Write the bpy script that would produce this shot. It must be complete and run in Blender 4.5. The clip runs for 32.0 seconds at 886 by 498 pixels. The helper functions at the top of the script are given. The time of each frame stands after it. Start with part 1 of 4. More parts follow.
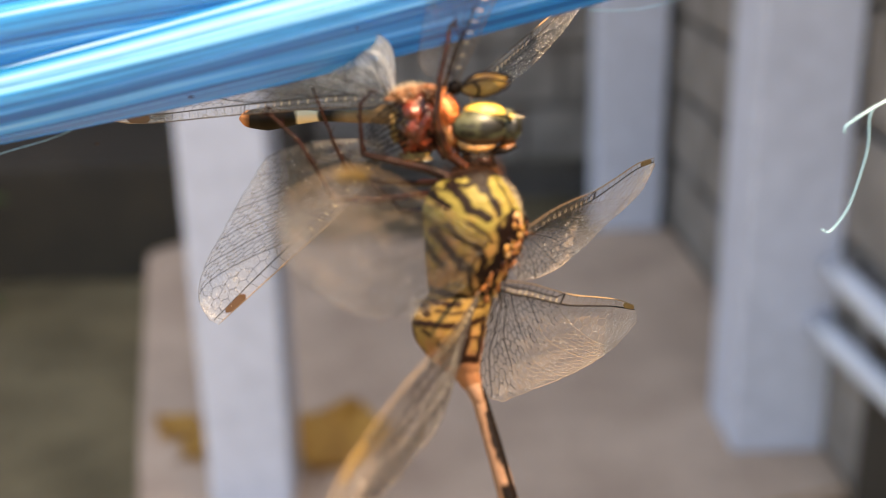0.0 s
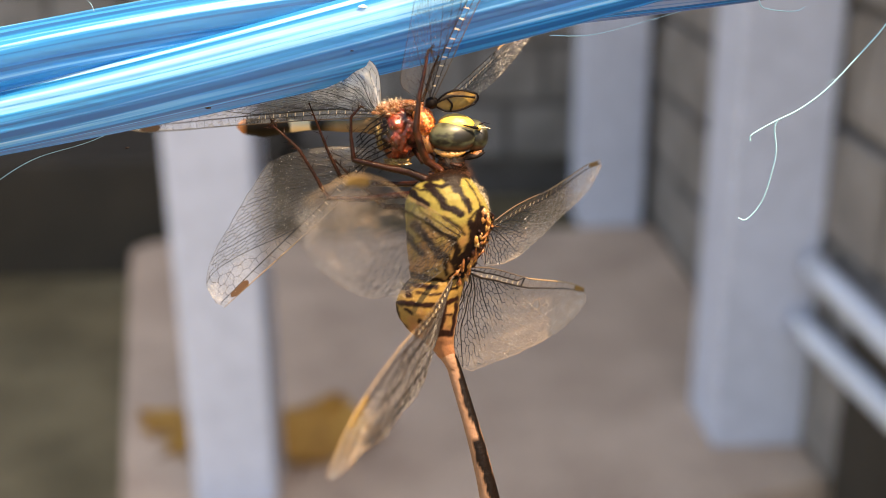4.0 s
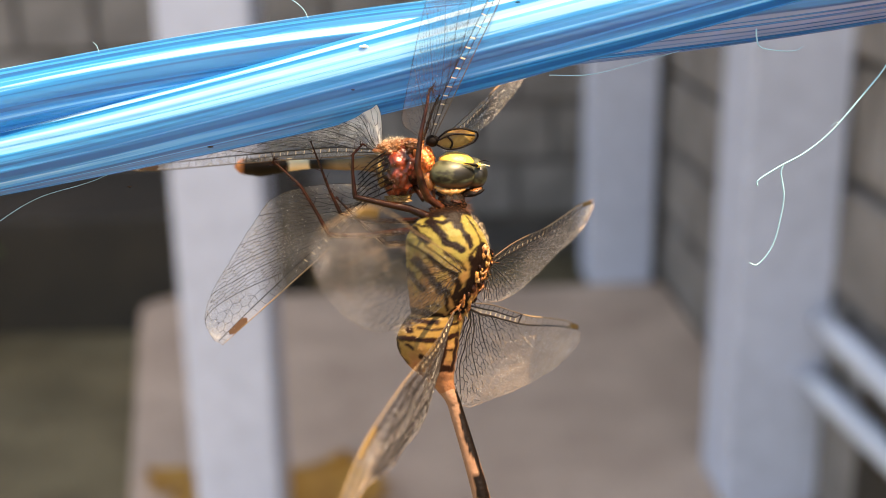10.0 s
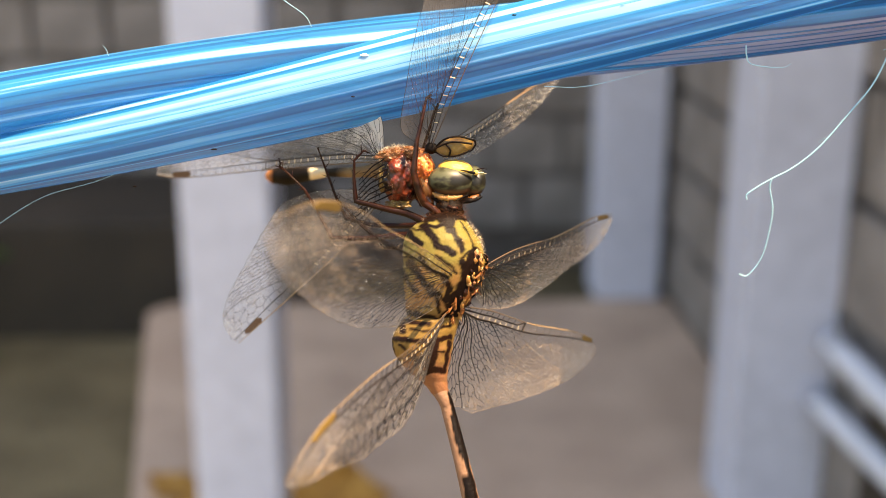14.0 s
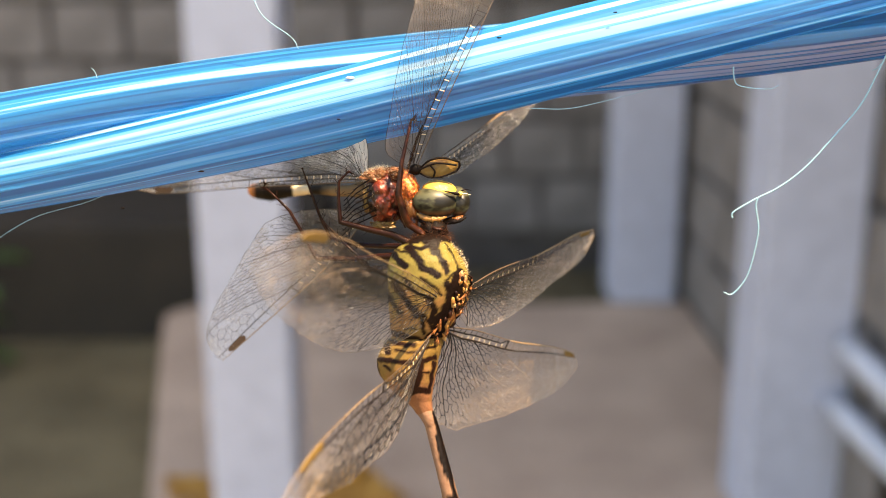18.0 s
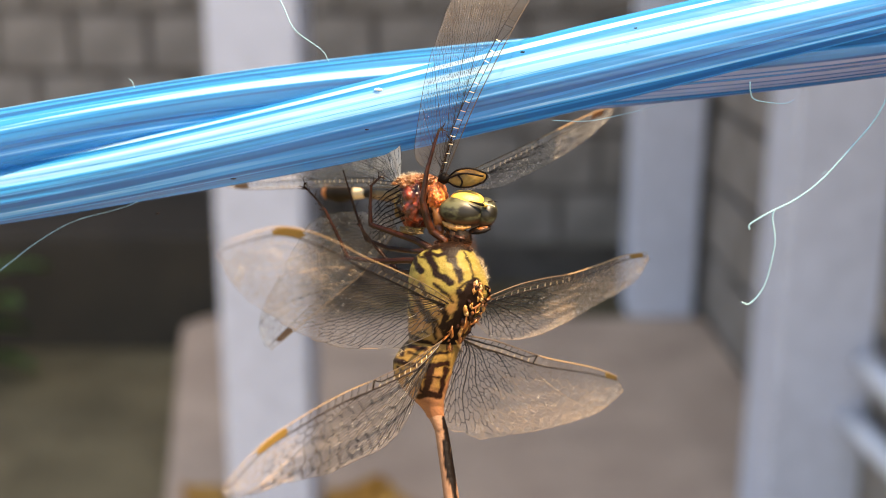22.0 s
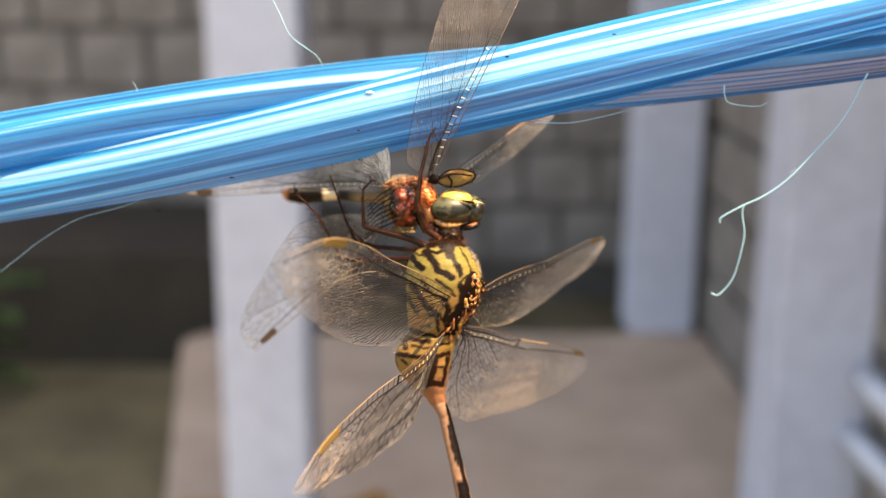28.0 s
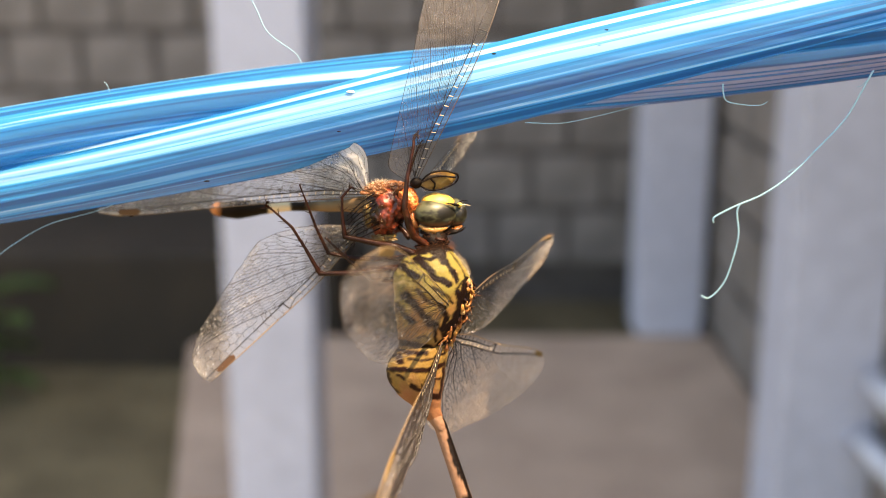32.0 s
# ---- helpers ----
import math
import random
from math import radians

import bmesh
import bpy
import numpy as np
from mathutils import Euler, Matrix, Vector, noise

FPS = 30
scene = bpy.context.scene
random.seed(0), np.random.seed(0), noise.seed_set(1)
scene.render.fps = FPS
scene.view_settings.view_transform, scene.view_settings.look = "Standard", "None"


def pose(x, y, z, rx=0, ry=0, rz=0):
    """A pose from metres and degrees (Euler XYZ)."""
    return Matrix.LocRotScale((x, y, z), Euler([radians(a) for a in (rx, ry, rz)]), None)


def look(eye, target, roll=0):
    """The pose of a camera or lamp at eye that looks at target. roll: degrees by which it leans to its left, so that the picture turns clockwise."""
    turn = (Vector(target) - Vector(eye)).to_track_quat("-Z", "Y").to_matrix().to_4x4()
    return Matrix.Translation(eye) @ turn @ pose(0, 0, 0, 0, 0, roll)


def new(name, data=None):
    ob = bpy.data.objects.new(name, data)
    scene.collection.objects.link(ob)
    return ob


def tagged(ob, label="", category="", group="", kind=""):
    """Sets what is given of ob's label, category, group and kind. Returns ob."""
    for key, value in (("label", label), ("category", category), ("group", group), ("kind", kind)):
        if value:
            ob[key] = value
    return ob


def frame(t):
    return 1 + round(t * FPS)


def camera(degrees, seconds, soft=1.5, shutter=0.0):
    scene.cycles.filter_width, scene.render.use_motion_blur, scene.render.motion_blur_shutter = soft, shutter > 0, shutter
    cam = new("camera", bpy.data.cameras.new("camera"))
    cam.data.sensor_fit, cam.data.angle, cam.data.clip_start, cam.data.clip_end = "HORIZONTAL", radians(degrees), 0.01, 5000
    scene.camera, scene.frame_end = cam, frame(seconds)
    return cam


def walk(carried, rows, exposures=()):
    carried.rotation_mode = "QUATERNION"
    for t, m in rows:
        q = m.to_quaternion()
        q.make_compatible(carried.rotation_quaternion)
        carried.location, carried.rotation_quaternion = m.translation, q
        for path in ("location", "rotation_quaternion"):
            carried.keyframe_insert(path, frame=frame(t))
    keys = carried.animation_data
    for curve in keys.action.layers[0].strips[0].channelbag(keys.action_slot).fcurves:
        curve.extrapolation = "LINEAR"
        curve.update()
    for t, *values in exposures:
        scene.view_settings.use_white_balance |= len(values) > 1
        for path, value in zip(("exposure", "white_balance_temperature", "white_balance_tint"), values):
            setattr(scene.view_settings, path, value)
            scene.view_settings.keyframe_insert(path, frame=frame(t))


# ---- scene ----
MM = 0.001
FOV, FOCUS, FSTOP = 43.0, 0.0915, 26.0
cam = camera(FOV, 32.0, soft=0.7)
cam.data.dof.use_dof = True
cam.data.dof.focus_distance = FOCUS
cam.data.dof.aperture_fstop = FSTOP
EYE, TILT = 1.0, -16.0
# seconds, millimetres from the standing point, turn, tilt and lean in degrees
PATH = [
    (0, -2.17, 16.00, -4.57, -1.444, -3.808, -1.196),
    (0.5, -1.26, 11.67, -1.47, -1.692, -3.834, -1.108),
    (1, -0.81, 9.00, -0.84, -2.081, -4.597, -0.785),
    (1.5, -2.70, 7.87, 0.79, -2.055, -5.192, -0.864),
    (2, -5.34, 8.31, 0.97, -1.643, -5.360, -0.768),
    (2.5, -5.11, 6.15, 1.68, -1.605, -5.335, -0.550),
    (3, -4.22, 5.27, 1.69, -1.579, -5.087, -0.691),
    (3.5, -2.01, 3.76, 0.45, -2.344, -4.421, -0.739),
    (5.5, -4.08, 3.59, -1.50, -1.622, -3.036, -1.278),
    (6, -3.89, 5.42, -1.20, -1.130, -2.434, -1.598),
    (6.5, -4.90, 6.75, -1.26, -1.412, -2.516, -1.556),
    (7, -3.27, 7.73, -0.93, -1.538, -2.507, -1.386),
    (7.5, -3.26, 8.22, -1.20, -1.790, -2.488, -1.578),
    (8, -2.07, 7.38, -1.12, -1.982, -2.245, -1.584),
    (8.5, -1.70, 5.65, -2.00, -2.249, -2.029, -1.398),
    (9, -2.89, 5.33, -2.67, -2.082, -1.700, -1.123),
    (9.5, -2.29, 2.07, -1.92, -2.138, -1.362, -1.014),
    (10, -1.64, 3.10, -2.15, -1.858, -1.057, -0.908),
    (10.5, -0.62, 3.41, -3.32, -1.518, -0.973, -0.836),
    (11, -1.25, 3.06, -3.13, -1.328, -0.920, -0.428),
    (11.5, -0.95, 2.35, -2.47, -1.379, -1.223, -0.046),
    (12, 0.27, 1.10, -2.48, -1.175, -1.085, 0.024),
    (12.5, 0.39, 1.29, -2.46, -0.904, -0.993, 0.174),
    (13, -0.87, 0.05, -1.80, -1.195, -0.477, 0.307),
    (13.5, -0.67, -0.26, -2.01, -1.356, -0.441, 0.220),
    (15.5, -1.10, 3.92, -1.95, -1.702, -0.473, 0.234),
    (16, -1.76, 3.06, -1.56, -1.336, -0.280, -0.010),
    (16.5, -0.26, 2.26, -0.65, -0.966, -0.311, -0.078),
    (17, -1.58, 1.67, 0.21, -0.815, -0.259, 0.040),
    (17.5, -1.72, 1.10, -0.51, -0.394, -0.395, -0.086),
    (18, 1.88, 0.76, -0.48, -0.569, -0.313, -0.050),
    (18.5, 0.32, -0.12, -0.01, -0.109, -0.097, -0.003),
    (19, 0.01, 0.00, 0.00, -0.004, 0.001, 0.008),
    (19.5, -0.26, 0.23, 0.41, -0.056, 0.095, 0.174),
    (20, 0.11, 0.05, -0.29, 0.052, 0.008, 0.130),
    (20.5, 1.33, 1.50, -0.43, 0.422, -0.197, 0.026),
    (21, 1.06, 0.38, 0.40, 0.668, 0.127, 0.096),
    (21.5, 0.70, -0.80, 0.12, 0.373, 0.330, 0.153),
    (22, 1.38, -2.25, -0.14, 0.376, 0.341, 0.236),
    (22.5, -0.18, -3.12, 0.03, 0.350, 0.410, 0.296),
    (23, -1.09, -3.84, 0.62, 0.345, 0.610, 0.262),
    (23.5, 0.43, -5.19, 0.95, 0.590, 0.672, 0.167),
    (24, -0.16, -3.01, 1.49, 0.860, 0.731, 0.214),
    (24.5, 0.67, -0.51, 1.67, 0.919, 0.879, 0.171),
    (25, 1.15, 1.03, 1.91, 0.885, 0.984, 0.094),
    (25.5, 1.33, -2.72, 1.96, 0.795, 1.067, 0.308),
    (27.5, 2.25, -8.46, -0.71, 0.648, 1.124, 0.308),
    (28, 2.42, -7.05, -0.69, 0.360, 1.174, 0.304),
    (28.5, 2.62, -7.32, -1.70, 0.668, 0.845, 0.322),
    (29, 3.35, -4.05, -1.75, 0.532, 0.859, 0.213),
    (29.5, 4.43, -3.30, -2.77, 0.594, 0.868, 0.159),
    (30, 3.98, -1.16, -2.47, 0.500, 0.722, 0.213),
    (30.5, 4.26, -0.52, -1.59, 0.621, 0.899, 0.135),
    (31, 3.12, -4.11, -1.69, 0.654, 1.257, 0.173),
    (31.5, 4.19, -3.76, -2.15, 0.581, 1.397, 0.159),
    (32, 4.37, -2.47, -1.51, 0.797, 1.293, 0.120),
]


def camera_pose(x, y, z, yaw, pitch, lean):
    return pose(x * MM, y * MM, EYE + z * MM, 0, 0, yaw) @ pose(0, 0, 0, 90 + TILT + pitch) @ pose(0, 0, 0, 0, 0, lean)


walk(cam, [(t, camera_pose(*row)) for t, *row in PATH], exposures=[(0.0, 1.88, 8800, 14), (32.0, 1.88, 8800, 14)])

# ---- light ----
SUN_EL, SUN_AZ = 66.0, 118.0
world = bpy.data.worlds.new("sky")
scene.world = world
world.use_nodes = True
wn = world.node_tree.nodes
sky = wn.new("ShaderNodeTexSky")
sky.sky_type = "NISHITA"
sky.sun_disc = False
sky.sun_elevation = radians(SUN_EL)
sky.sun_rotation = radians(SUN_AZ)
wn["Background"].inputs["Strength"].default_value = 0.13
world.node_tree.links.new(sky.outputs["Color"], wn["Background"].inputs["Color"])
sun = new("sun", bpy.data.lights.new("sun", "SUN"))
sun.data.energy, sun.data.angle, sun.data.color = 4.6, radians(0.6), (1.0, 0.86, 0.68)
el, az = radians(SUN_EL), radians(SUN_AZ)
sun_way = Vector((math.sin(az) * math.cos(el), math.cos(az) * math.cos(el), math.sin(el)))
sun.matrix_world = look(sun_way * 10, (0, 0, 0))


# ---- materials ----
def material(name, colour=(0.5, 0.5, 0.5), rough=0.5, metal=0.0, spec=0.5):
    m = bpy.data.materials.new(name)
    m.use_nodes = True
    b = m.node_tree.nodes["Principled BSDF"]
    b.inputs["Base Color"].default_value = (*colour, 1)
    b.inputs["Roughness"].default_value = rough
    b.inputs["Metallic"].default_value = metal
    b.inputs["Specular IOR Level"].default_value = spec
    return m


class Graph:
    """Short forms for building a node tree."""

    def __init__(self, m):
        self.m, self.t = m, m.node_tree
        self.b = m.node_tree.nodes["Principled BSDF"]
        self.out = m.node_tree.nodes["Material Output"]

    def node(self, kind, **values):
        n = self.t.nodes.new(kind)
        for k, v in values.items():
            n.inputs[k].default_value = v
        return n

    def link(self, a, b):
        self.t.links.new(a, b)
        return self

    def coords(self, scale=(1, 1, 1), rot=(0, 0, 0), which="Object", loc=(0, 0, 0)):
        tc = self.t.nodes.new("ShaderNodeTexCoord")
        mp = self.t.nodes.new("ShaderNodeMapping")
        mp.inputs["Scale"].default_value = scale
        mp.inputs["Rotation"].default_value = [radians(a) for a in rot]
        mp.inputs["Location"].default_value = loc
        self.link(tc.outputs[which], mp.inputs["Vector"])
        return mp.outputs["Vector"]

    def noise(self, vec, scale=5.0, detail=4.0, rough=0.55, distort=0.0):
        n = self.node("ShaderNodeTexNoise", Scale=scale, Detail=detail, Roughness=rough, Distortion=distort)
        self.link(vec, n.inputs["Vector"])
        return n.outputs["Fac"]

    def ramp(self, fac, stops):
        r = self.t.nodes.new("ShaderNodeValToRGB")
        e = r.color_ramp.elements
        while len(e) < len(stops):
            e.new(0.5)
        for s, (p, c) in zip(e, stops):
            s.position, s.color = p, (*c, 1) if len(c) == 3 else c
        self.link(fac, r.inputs["Fac"])
        return r.outputs["Color"]

    def mix(self, fac, a, b, mode="MIX"):
        x = self.t.nodes.new("ShaderNodeMix")
        x.data_type, x.blend_type = "RGBA", mode
        for v, i in ((fac, 0), (a, 6), (b, 7)):
            if isinstance(v, (int, float)):
                x.inputs[i].default_value = v
            elif isinstance(v, tuple):
                x.inputs[i].default_value = (*v, 1)
            else:
                self.link(v, x.inputs[i])
        return x.outputs[2]

    def maths(self, op, a, b=0.0, c=0.0):
        x = self.t.nodes.new("ShaderNodeMath")
        x.operation = op
        for i, v in enumerate((a, b, c)):
            if isinstance(v, (int, float)):
                x.inputs[i].default_value = v
            else:
                self.link(v, x.inputs[i])
        return x.outputs[0]

    def bump(self, height, strength=0.3, distance=0.001):
        x = self.node("ShaderNodeBump", Strength=strength, Distance=distance)
        self.link(height, x.inputs["Height"])
        self.link(x.outputs["Normal"], self.b.inputs["Normal"])
        return self

    def colour(self, c):
        return self.link(c, self.b.inputs["Base Color"])


def rough_stone(name, dark, light, scale=6.0, rough=0.9, bump=0.004):
    m = material(name, light, rough)
    g = Graph(m)
    v = g.coords()
    big, fine = g.noise(v, scale, 5), g.noise(v, scale * 14, 6, 0.7)
    c = g.ramp(big, [(0.3, dark), (0.7, light)])
    c = g.mix(0.35, c, g.ramp(fine, [(0.3, tuple(x * 0.6 for x in dark)), (0.75, tuple(min(1, x * 1.15) for x in light))]))
    g.colour(c).bump(fine, 0.5, bump)
    return m


concrete = rough_stone("concrete_floor", (0.41, 0.285, 0.205), (0.72, 0.53, 0.39), 5.0)
post_paint = rough_stone("white_wall_paint", (0.50, 0.54, 0.65), (0.62, 0.66, 0.78), 2.0, 0.6, 0.001)
block_mat = rough_stone("grey_concrete_block", (0.09, 0.075, 0.064), (0.38, 0.345, 0.32), 4.5)
mortar_mat = rough_stone("dark_mortar", (0.06, 0.05, 0.043), (0.15, 0.13, 0.115), 5.0)
soil_mat = rough_stone("mossy_soil", (0.075, 0.058, 0.026), (0.23, 0.18, 0.095), 5.0, 0.95, 0.01)
pipe_mat = rough_stone("white_plastic_pipe", (0.66, 0.71, 0.80), (0.76, 0.81, 0.90), 8.0, 0.25, 0.0002)
# very dark masonry; also stands in for the shade behind the pipes
dark_base_mat = rough_stone("dark_masonry", (0.016, 0.013, 0.009), (0.05, 0.037, 0.024), 4.0, 0.8)
leaf_mat = rough_stone("dry_brown_leaf", (0.34, 0.14, 0.025), (0.62, 0.32, 0.06), 25.0, 0.7, 0.001)
stem_mat = rough_stone("dark_leaf_stem", (0.10, 0.04, 0.01), (0.22, 0.10, 0.025), 60.0, 0.7, 0.0005)
green_mat = rough_stone("green_leaf", (0.03, 0.07, 0.015), (0.07, 0.14, 0.03), 20.0, 0.5, 0.001)


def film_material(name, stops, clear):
    """Thin shiny plastic film in lengthwise folds; its tones hold film colour and painted highlights."""
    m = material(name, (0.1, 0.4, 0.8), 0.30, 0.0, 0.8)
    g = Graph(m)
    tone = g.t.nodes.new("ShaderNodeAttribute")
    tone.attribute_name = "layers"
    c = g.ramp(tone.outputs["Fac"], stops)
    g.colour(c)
    g.bump(g.maths("ADD", g.noise(g.coords((9, 900, 900), (0, 9.8, 0)), 1.0, 3), g.maths("MULTIPLY", g.noise(g.coords((110, 420, 420), (0, 9.8, 0)), 1.0, 4, 0.6, 1.2), 0.8)), 0.26, 0.0004)
    g.b.inputs["Coat Weight"].default_value = 1.0
    g.b.inputs["Coat Roughness"].default_value = 0.14
    g.b.inputs["Coat IOR"].default_value = 1.7
    lets = g.node("ShaderNodeBsdfTranslucent")
    g.link(c, lets.inputs["Color"])
    mixed = g.node("ShaderNodeMixShader", Fac=0.5)
    see = g.node("ShaderNodeBsdfTransparent", Color=(0.6, 0.88, 1.0, 1))
    last = g.node("ShaderNodeMixShader", Fac=clear)
    g.link(g.b.outputs[0], mixed.inputs[1]).link(lets.outputs[0], mixed.inputs[2])
    g.link(mixed.outputs[0], last.inputs[1]).link(see.outputs[0], last.inputs[2]).link(last.outputs[0], g.out.inputs["Surface"])
    return m


# the white-cyan end of the ramp is the painted highlight colour
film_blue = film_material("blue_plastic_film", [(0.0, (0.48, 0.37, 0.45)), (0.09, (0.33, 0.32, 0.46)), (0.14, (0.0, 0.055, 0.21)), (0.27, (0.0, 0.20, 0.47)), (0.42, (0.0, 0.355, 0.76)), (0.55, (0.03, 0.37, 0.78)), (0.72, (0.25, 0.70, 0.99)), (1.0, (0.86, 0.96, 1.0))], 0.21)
speck_mat = material("pale_glossy_specks", (0.85, 0.80, 0.72), 0.15, 0.0, 1.0)
fibre_mat = material("pale_blue_fibre", (0.27, 0.49, 0.60), 0.3)


def wing_material(name, tint, body):
    """Clear wing membrane; a frosted, speckled sunlight sheen is put in as patchy opacity."""
    m = material(name, tint, 0.17, 0.0, 0.9)
    g = Graph(m)
    v = g.coords()
    cloud, grain, fine = g.noise(v, 260, 4, 0.6), g.noise(v, 3200, 2, 0.7), g.noise(v, 11000, 2, 0.7)
    cells = g.node("ShaderNodeTexVoronoi", Scale=1500.0)
    g.link(v, cells.inputs["Vector"])
    g.bump(g.maths("ADD", g.maths("MULTIPLY", g.noise(v, 7000, 2, 0.6), 0.55), g.maths("ADD", cells.outputs["Distance"], g.noise(v, 500, 3))), 0.45, 0.00035)
    lets = g.node("ShaderNodeBsdfTranslucent", Color=(*tint, 1))
    solid = g.node("ShaderNodeMixShader", Fac=0.55)
    see = g.node("ShaderNodeBsdfTransparent")
    last = g.node("ShaderNodeMixShader")
    out = g.t.nodes.new("ShaderNodeAttribute")
    out.attribute_name = "outward"
    haze = g.maths("MULTIPLY", g.maths("MULTIPLY_ADD", out.outputs["Fac"], 1.2, 0.40), g.maths("MULTIPLY_ADD", g.ramp(cloud, [(0.36, (0, 0, 0)), (0.68, (1, 1, 1))]), body * 1.3, body * 0.25))
    speck = g.maths("ADD", g.ramp(grain, [(0.66, (0, 0, 0)), (0.84, (0.35, 0.35, 0.35))]), g.ramp(fine, [(0.52, (0, 0, 0)), (0.66, (1, 1, 1))]))
    fac = g.maths("MULTIPLY_ADD", speck, g.maths("MULTIPLY_ADD", out.outputs["Fac"], 0.40, 0.04), haze)
    g.link(g.b.outputs[0], solid.inputs[1]).link(lets.outputs[0], solid.inputs[2])
    g.link(fac, last.inputs["Fac"]).link(see.outputs[0], last.inputs[1]).link(solid.outputs[0], last.inputs[2])
    g.link(last.outputs[0], g.out.inputs["Surface"])
    return m


membrane = wing_material("clear_wing_membrane", (0.78, 0.62, 0.50), 0.145)
# brighter membrane copy that paints sunlight on the crumpled wing
membrane_lit = wing_material("sunlit_crumpled_membrane", (0.86, 0.82, 0.76), 0.28)
membrane_old = wing_material("dusty_wing_membrane", (0.78, 0.70, 0.62), 0.19)
# lighter copy of the vein colour, painting glare on the outer veins
lit_vein = material("lit_wing_vein", (0.30, 0.21, 0.14), 0.35)
# bright gold puts sunlight into the colour of the cross veins
rung_mat = material("sunlit_cross_vein", (0.80, 0.62, 0.40), 0.3)
vein_mat = material("dark_wing_vein", (0.014, 0.008, 0.005), 0.4)
dull_edge_mat = material("dull_front_vein", (0.10, 0.065, 0.04), 0.35)
costa_mat = material("golden_front_vein", (0.29, 0.19, 0.10), 0.35)
stigma_mat = material("ochre_wing_mark", (0.20, 0.12, 0.03), 0.45)
stigma_brown = material("brown_wing_mark", (0.09, 0.04, 0.018), 0.45)


BLACKISH = (0.006, 0.0035, 0.002)
shell_mat = material("patterned_shell", (0.5, 0.4, 0.1), 0.5, 0, 0.12)
_g = Graph(shell_mat)
_a = _g.t.nodes.new("ShaderNodeAttribute")
_a.attribute_name = "marking"
_v = _g.coords()
_g.colour(_g.mix(0.5, _a.outputs["Color"], _g.ramp(_g.noise(_v, 900, 5, 0.65), [(0.3, (0.55, 0.5, 0.45)), (0.7, (1, 1, 1))]), "MULTIPLY"))
_g.bump(_g.noise(_v, 2600, 4), 0.7, 0.00012)
_g.b.inputs["Subsurface Weight"].default_value = 0.1
_g.b.inputs["Subsurface Radius"].default_value = (0.0008, 0.0005, 0.0002)
prey_abdomen_mat = material("black_and_cream_abdomen", BLACKISH, 0.6, 0, 0.05)
_g = Graph(prey_abdomen_mat)
_x = _g.t.nodes.new("ShaderNodeSeparateXYZ")
_g.link(_g.coords(), _x.inputs[0])
_r = _g.ramp(_g.maths("MULTIPLY_ADD", _g.noise(_g.coords(), 900, 2), 0.03, _g.maths("MULTIPLY_ADD", _x.outputs[0], -1000 / 17.0, -0.015)), [(0.0, (0.05, 0.025, 0.012)), (0.42, (0.20, 0.13, 0.07)), (0.50, BLACKISH), (0.55, BLACKISH), (0.57, (0.65, 0.52, 0.34)), (0.66, (0.65, 0.52, 0.34)), (0.68, BLACKISH), (0.92, BLACKISH), (0.96, (0.5, 0.2, 0.08))])
_g.colour(_r)
def wet(name, stops, scale):
    m = material(name, stops[-1][1], 0.28, 0, 0.35)
    g = Graph(m)
    v = g.coords()
    n = g.noise(v, scale, 5, 0.6, 0.6)
    g.colour(g.ramp(n, stops)).bump(g.noise(v, scale * 4, 4), 0.6, 0.0002)
    g.b.inputs["Coat Weight"].default_value = 0.12
    g.b.inputs["Coat Roughness"].default_value = 0.08
    g.b.inputs["Subsurface Weight"].default_value = 0.15
    g.b.inputs["Subsurface Radius"].default_value = (0.001, 0.0004, 0.0002)
    return m


cream_mat = rough_stone("cream_hinge_plate", (0.30, 0.13, 0.04), (0.62, 0.44, 0.22), 700.0, 0.25, 0.0001)
flesh_mat = wet("torn_red_flesh", [(0.40, (0.008, 0.003, 0.002)), (0.50, (0.05, 0.010, 0.005)), (0.62, (0.16, 0.022, 0.008)), (0.82, (0.34, 0.075, 0.02))], 650)
orange_mat = wet("wet_orange_muscle", [(0.35, (0.25, 0.04, 0.01)), (0.5, (0.62, 0.16, 0.04)), (0.65, (0.80, 0.32, 0.12))], 800)
flap_mat = wet("olive_brown_flap", [(0.35, (0.09, 0.045, 0.014)), (0.55, (0.22, 0.13, 0.035)), (0.7, (0.32, 0.22, 0.07))], 500)
foreleg_mat = wet("reddish_brown_leg", [(0.35, (0.007, 0.002, 0.0015)), (0.55, (0.028, 0.008, 0.004)), (0.75, (0.10, 0.025, 0.008))], 500)
yellow_mat = rough_stone("yellow_face_shell", (0.46, 0.26, 0.03), (0.60, 0.41, 0.10), 500.0, 0.3, 0.0001)
cheek_mat = rough_stone("pale_orange_shell", (0.24, 0.09, 0.02), (0.46, 0.23, 0.06), 700.0, 0.3, 0.0001)
mouth_mat = wet("reddish_orange_mouth", [(0.35, (0.05, 0.012, 0.005)), (0.5, (0.28, 0.08, 0.02)), (0.65, (0.50, 0.20, 0.07))], 600)
amber_mat = rough_stone("amber_shell", (0.07, 0.018, 0.005), (0.32, 0.11, 0.025), 600.0, 0.3, 0.0001)
dark_shell = rough_stone("black_shell", (0.002, 0.0012, 0.001), (0.008, 0.0035, 0.002), 700.0, 0.5, 0.0001)
leg_mat = rough_stone("dark_brown_leg", (0.004, 0.002, 0.0015), (0.030, 0.008, 0.003), 500.0, 0.16, 0.0001)
for _m, _gloss in ((dark_shell, 0.10), (leg_mat, 0.14), (foreleg_mat, 0.16)):
    _m.node_tree.nodes["Principled BSDF"].inputs["Specular IOR Level"].default_value = _gloss
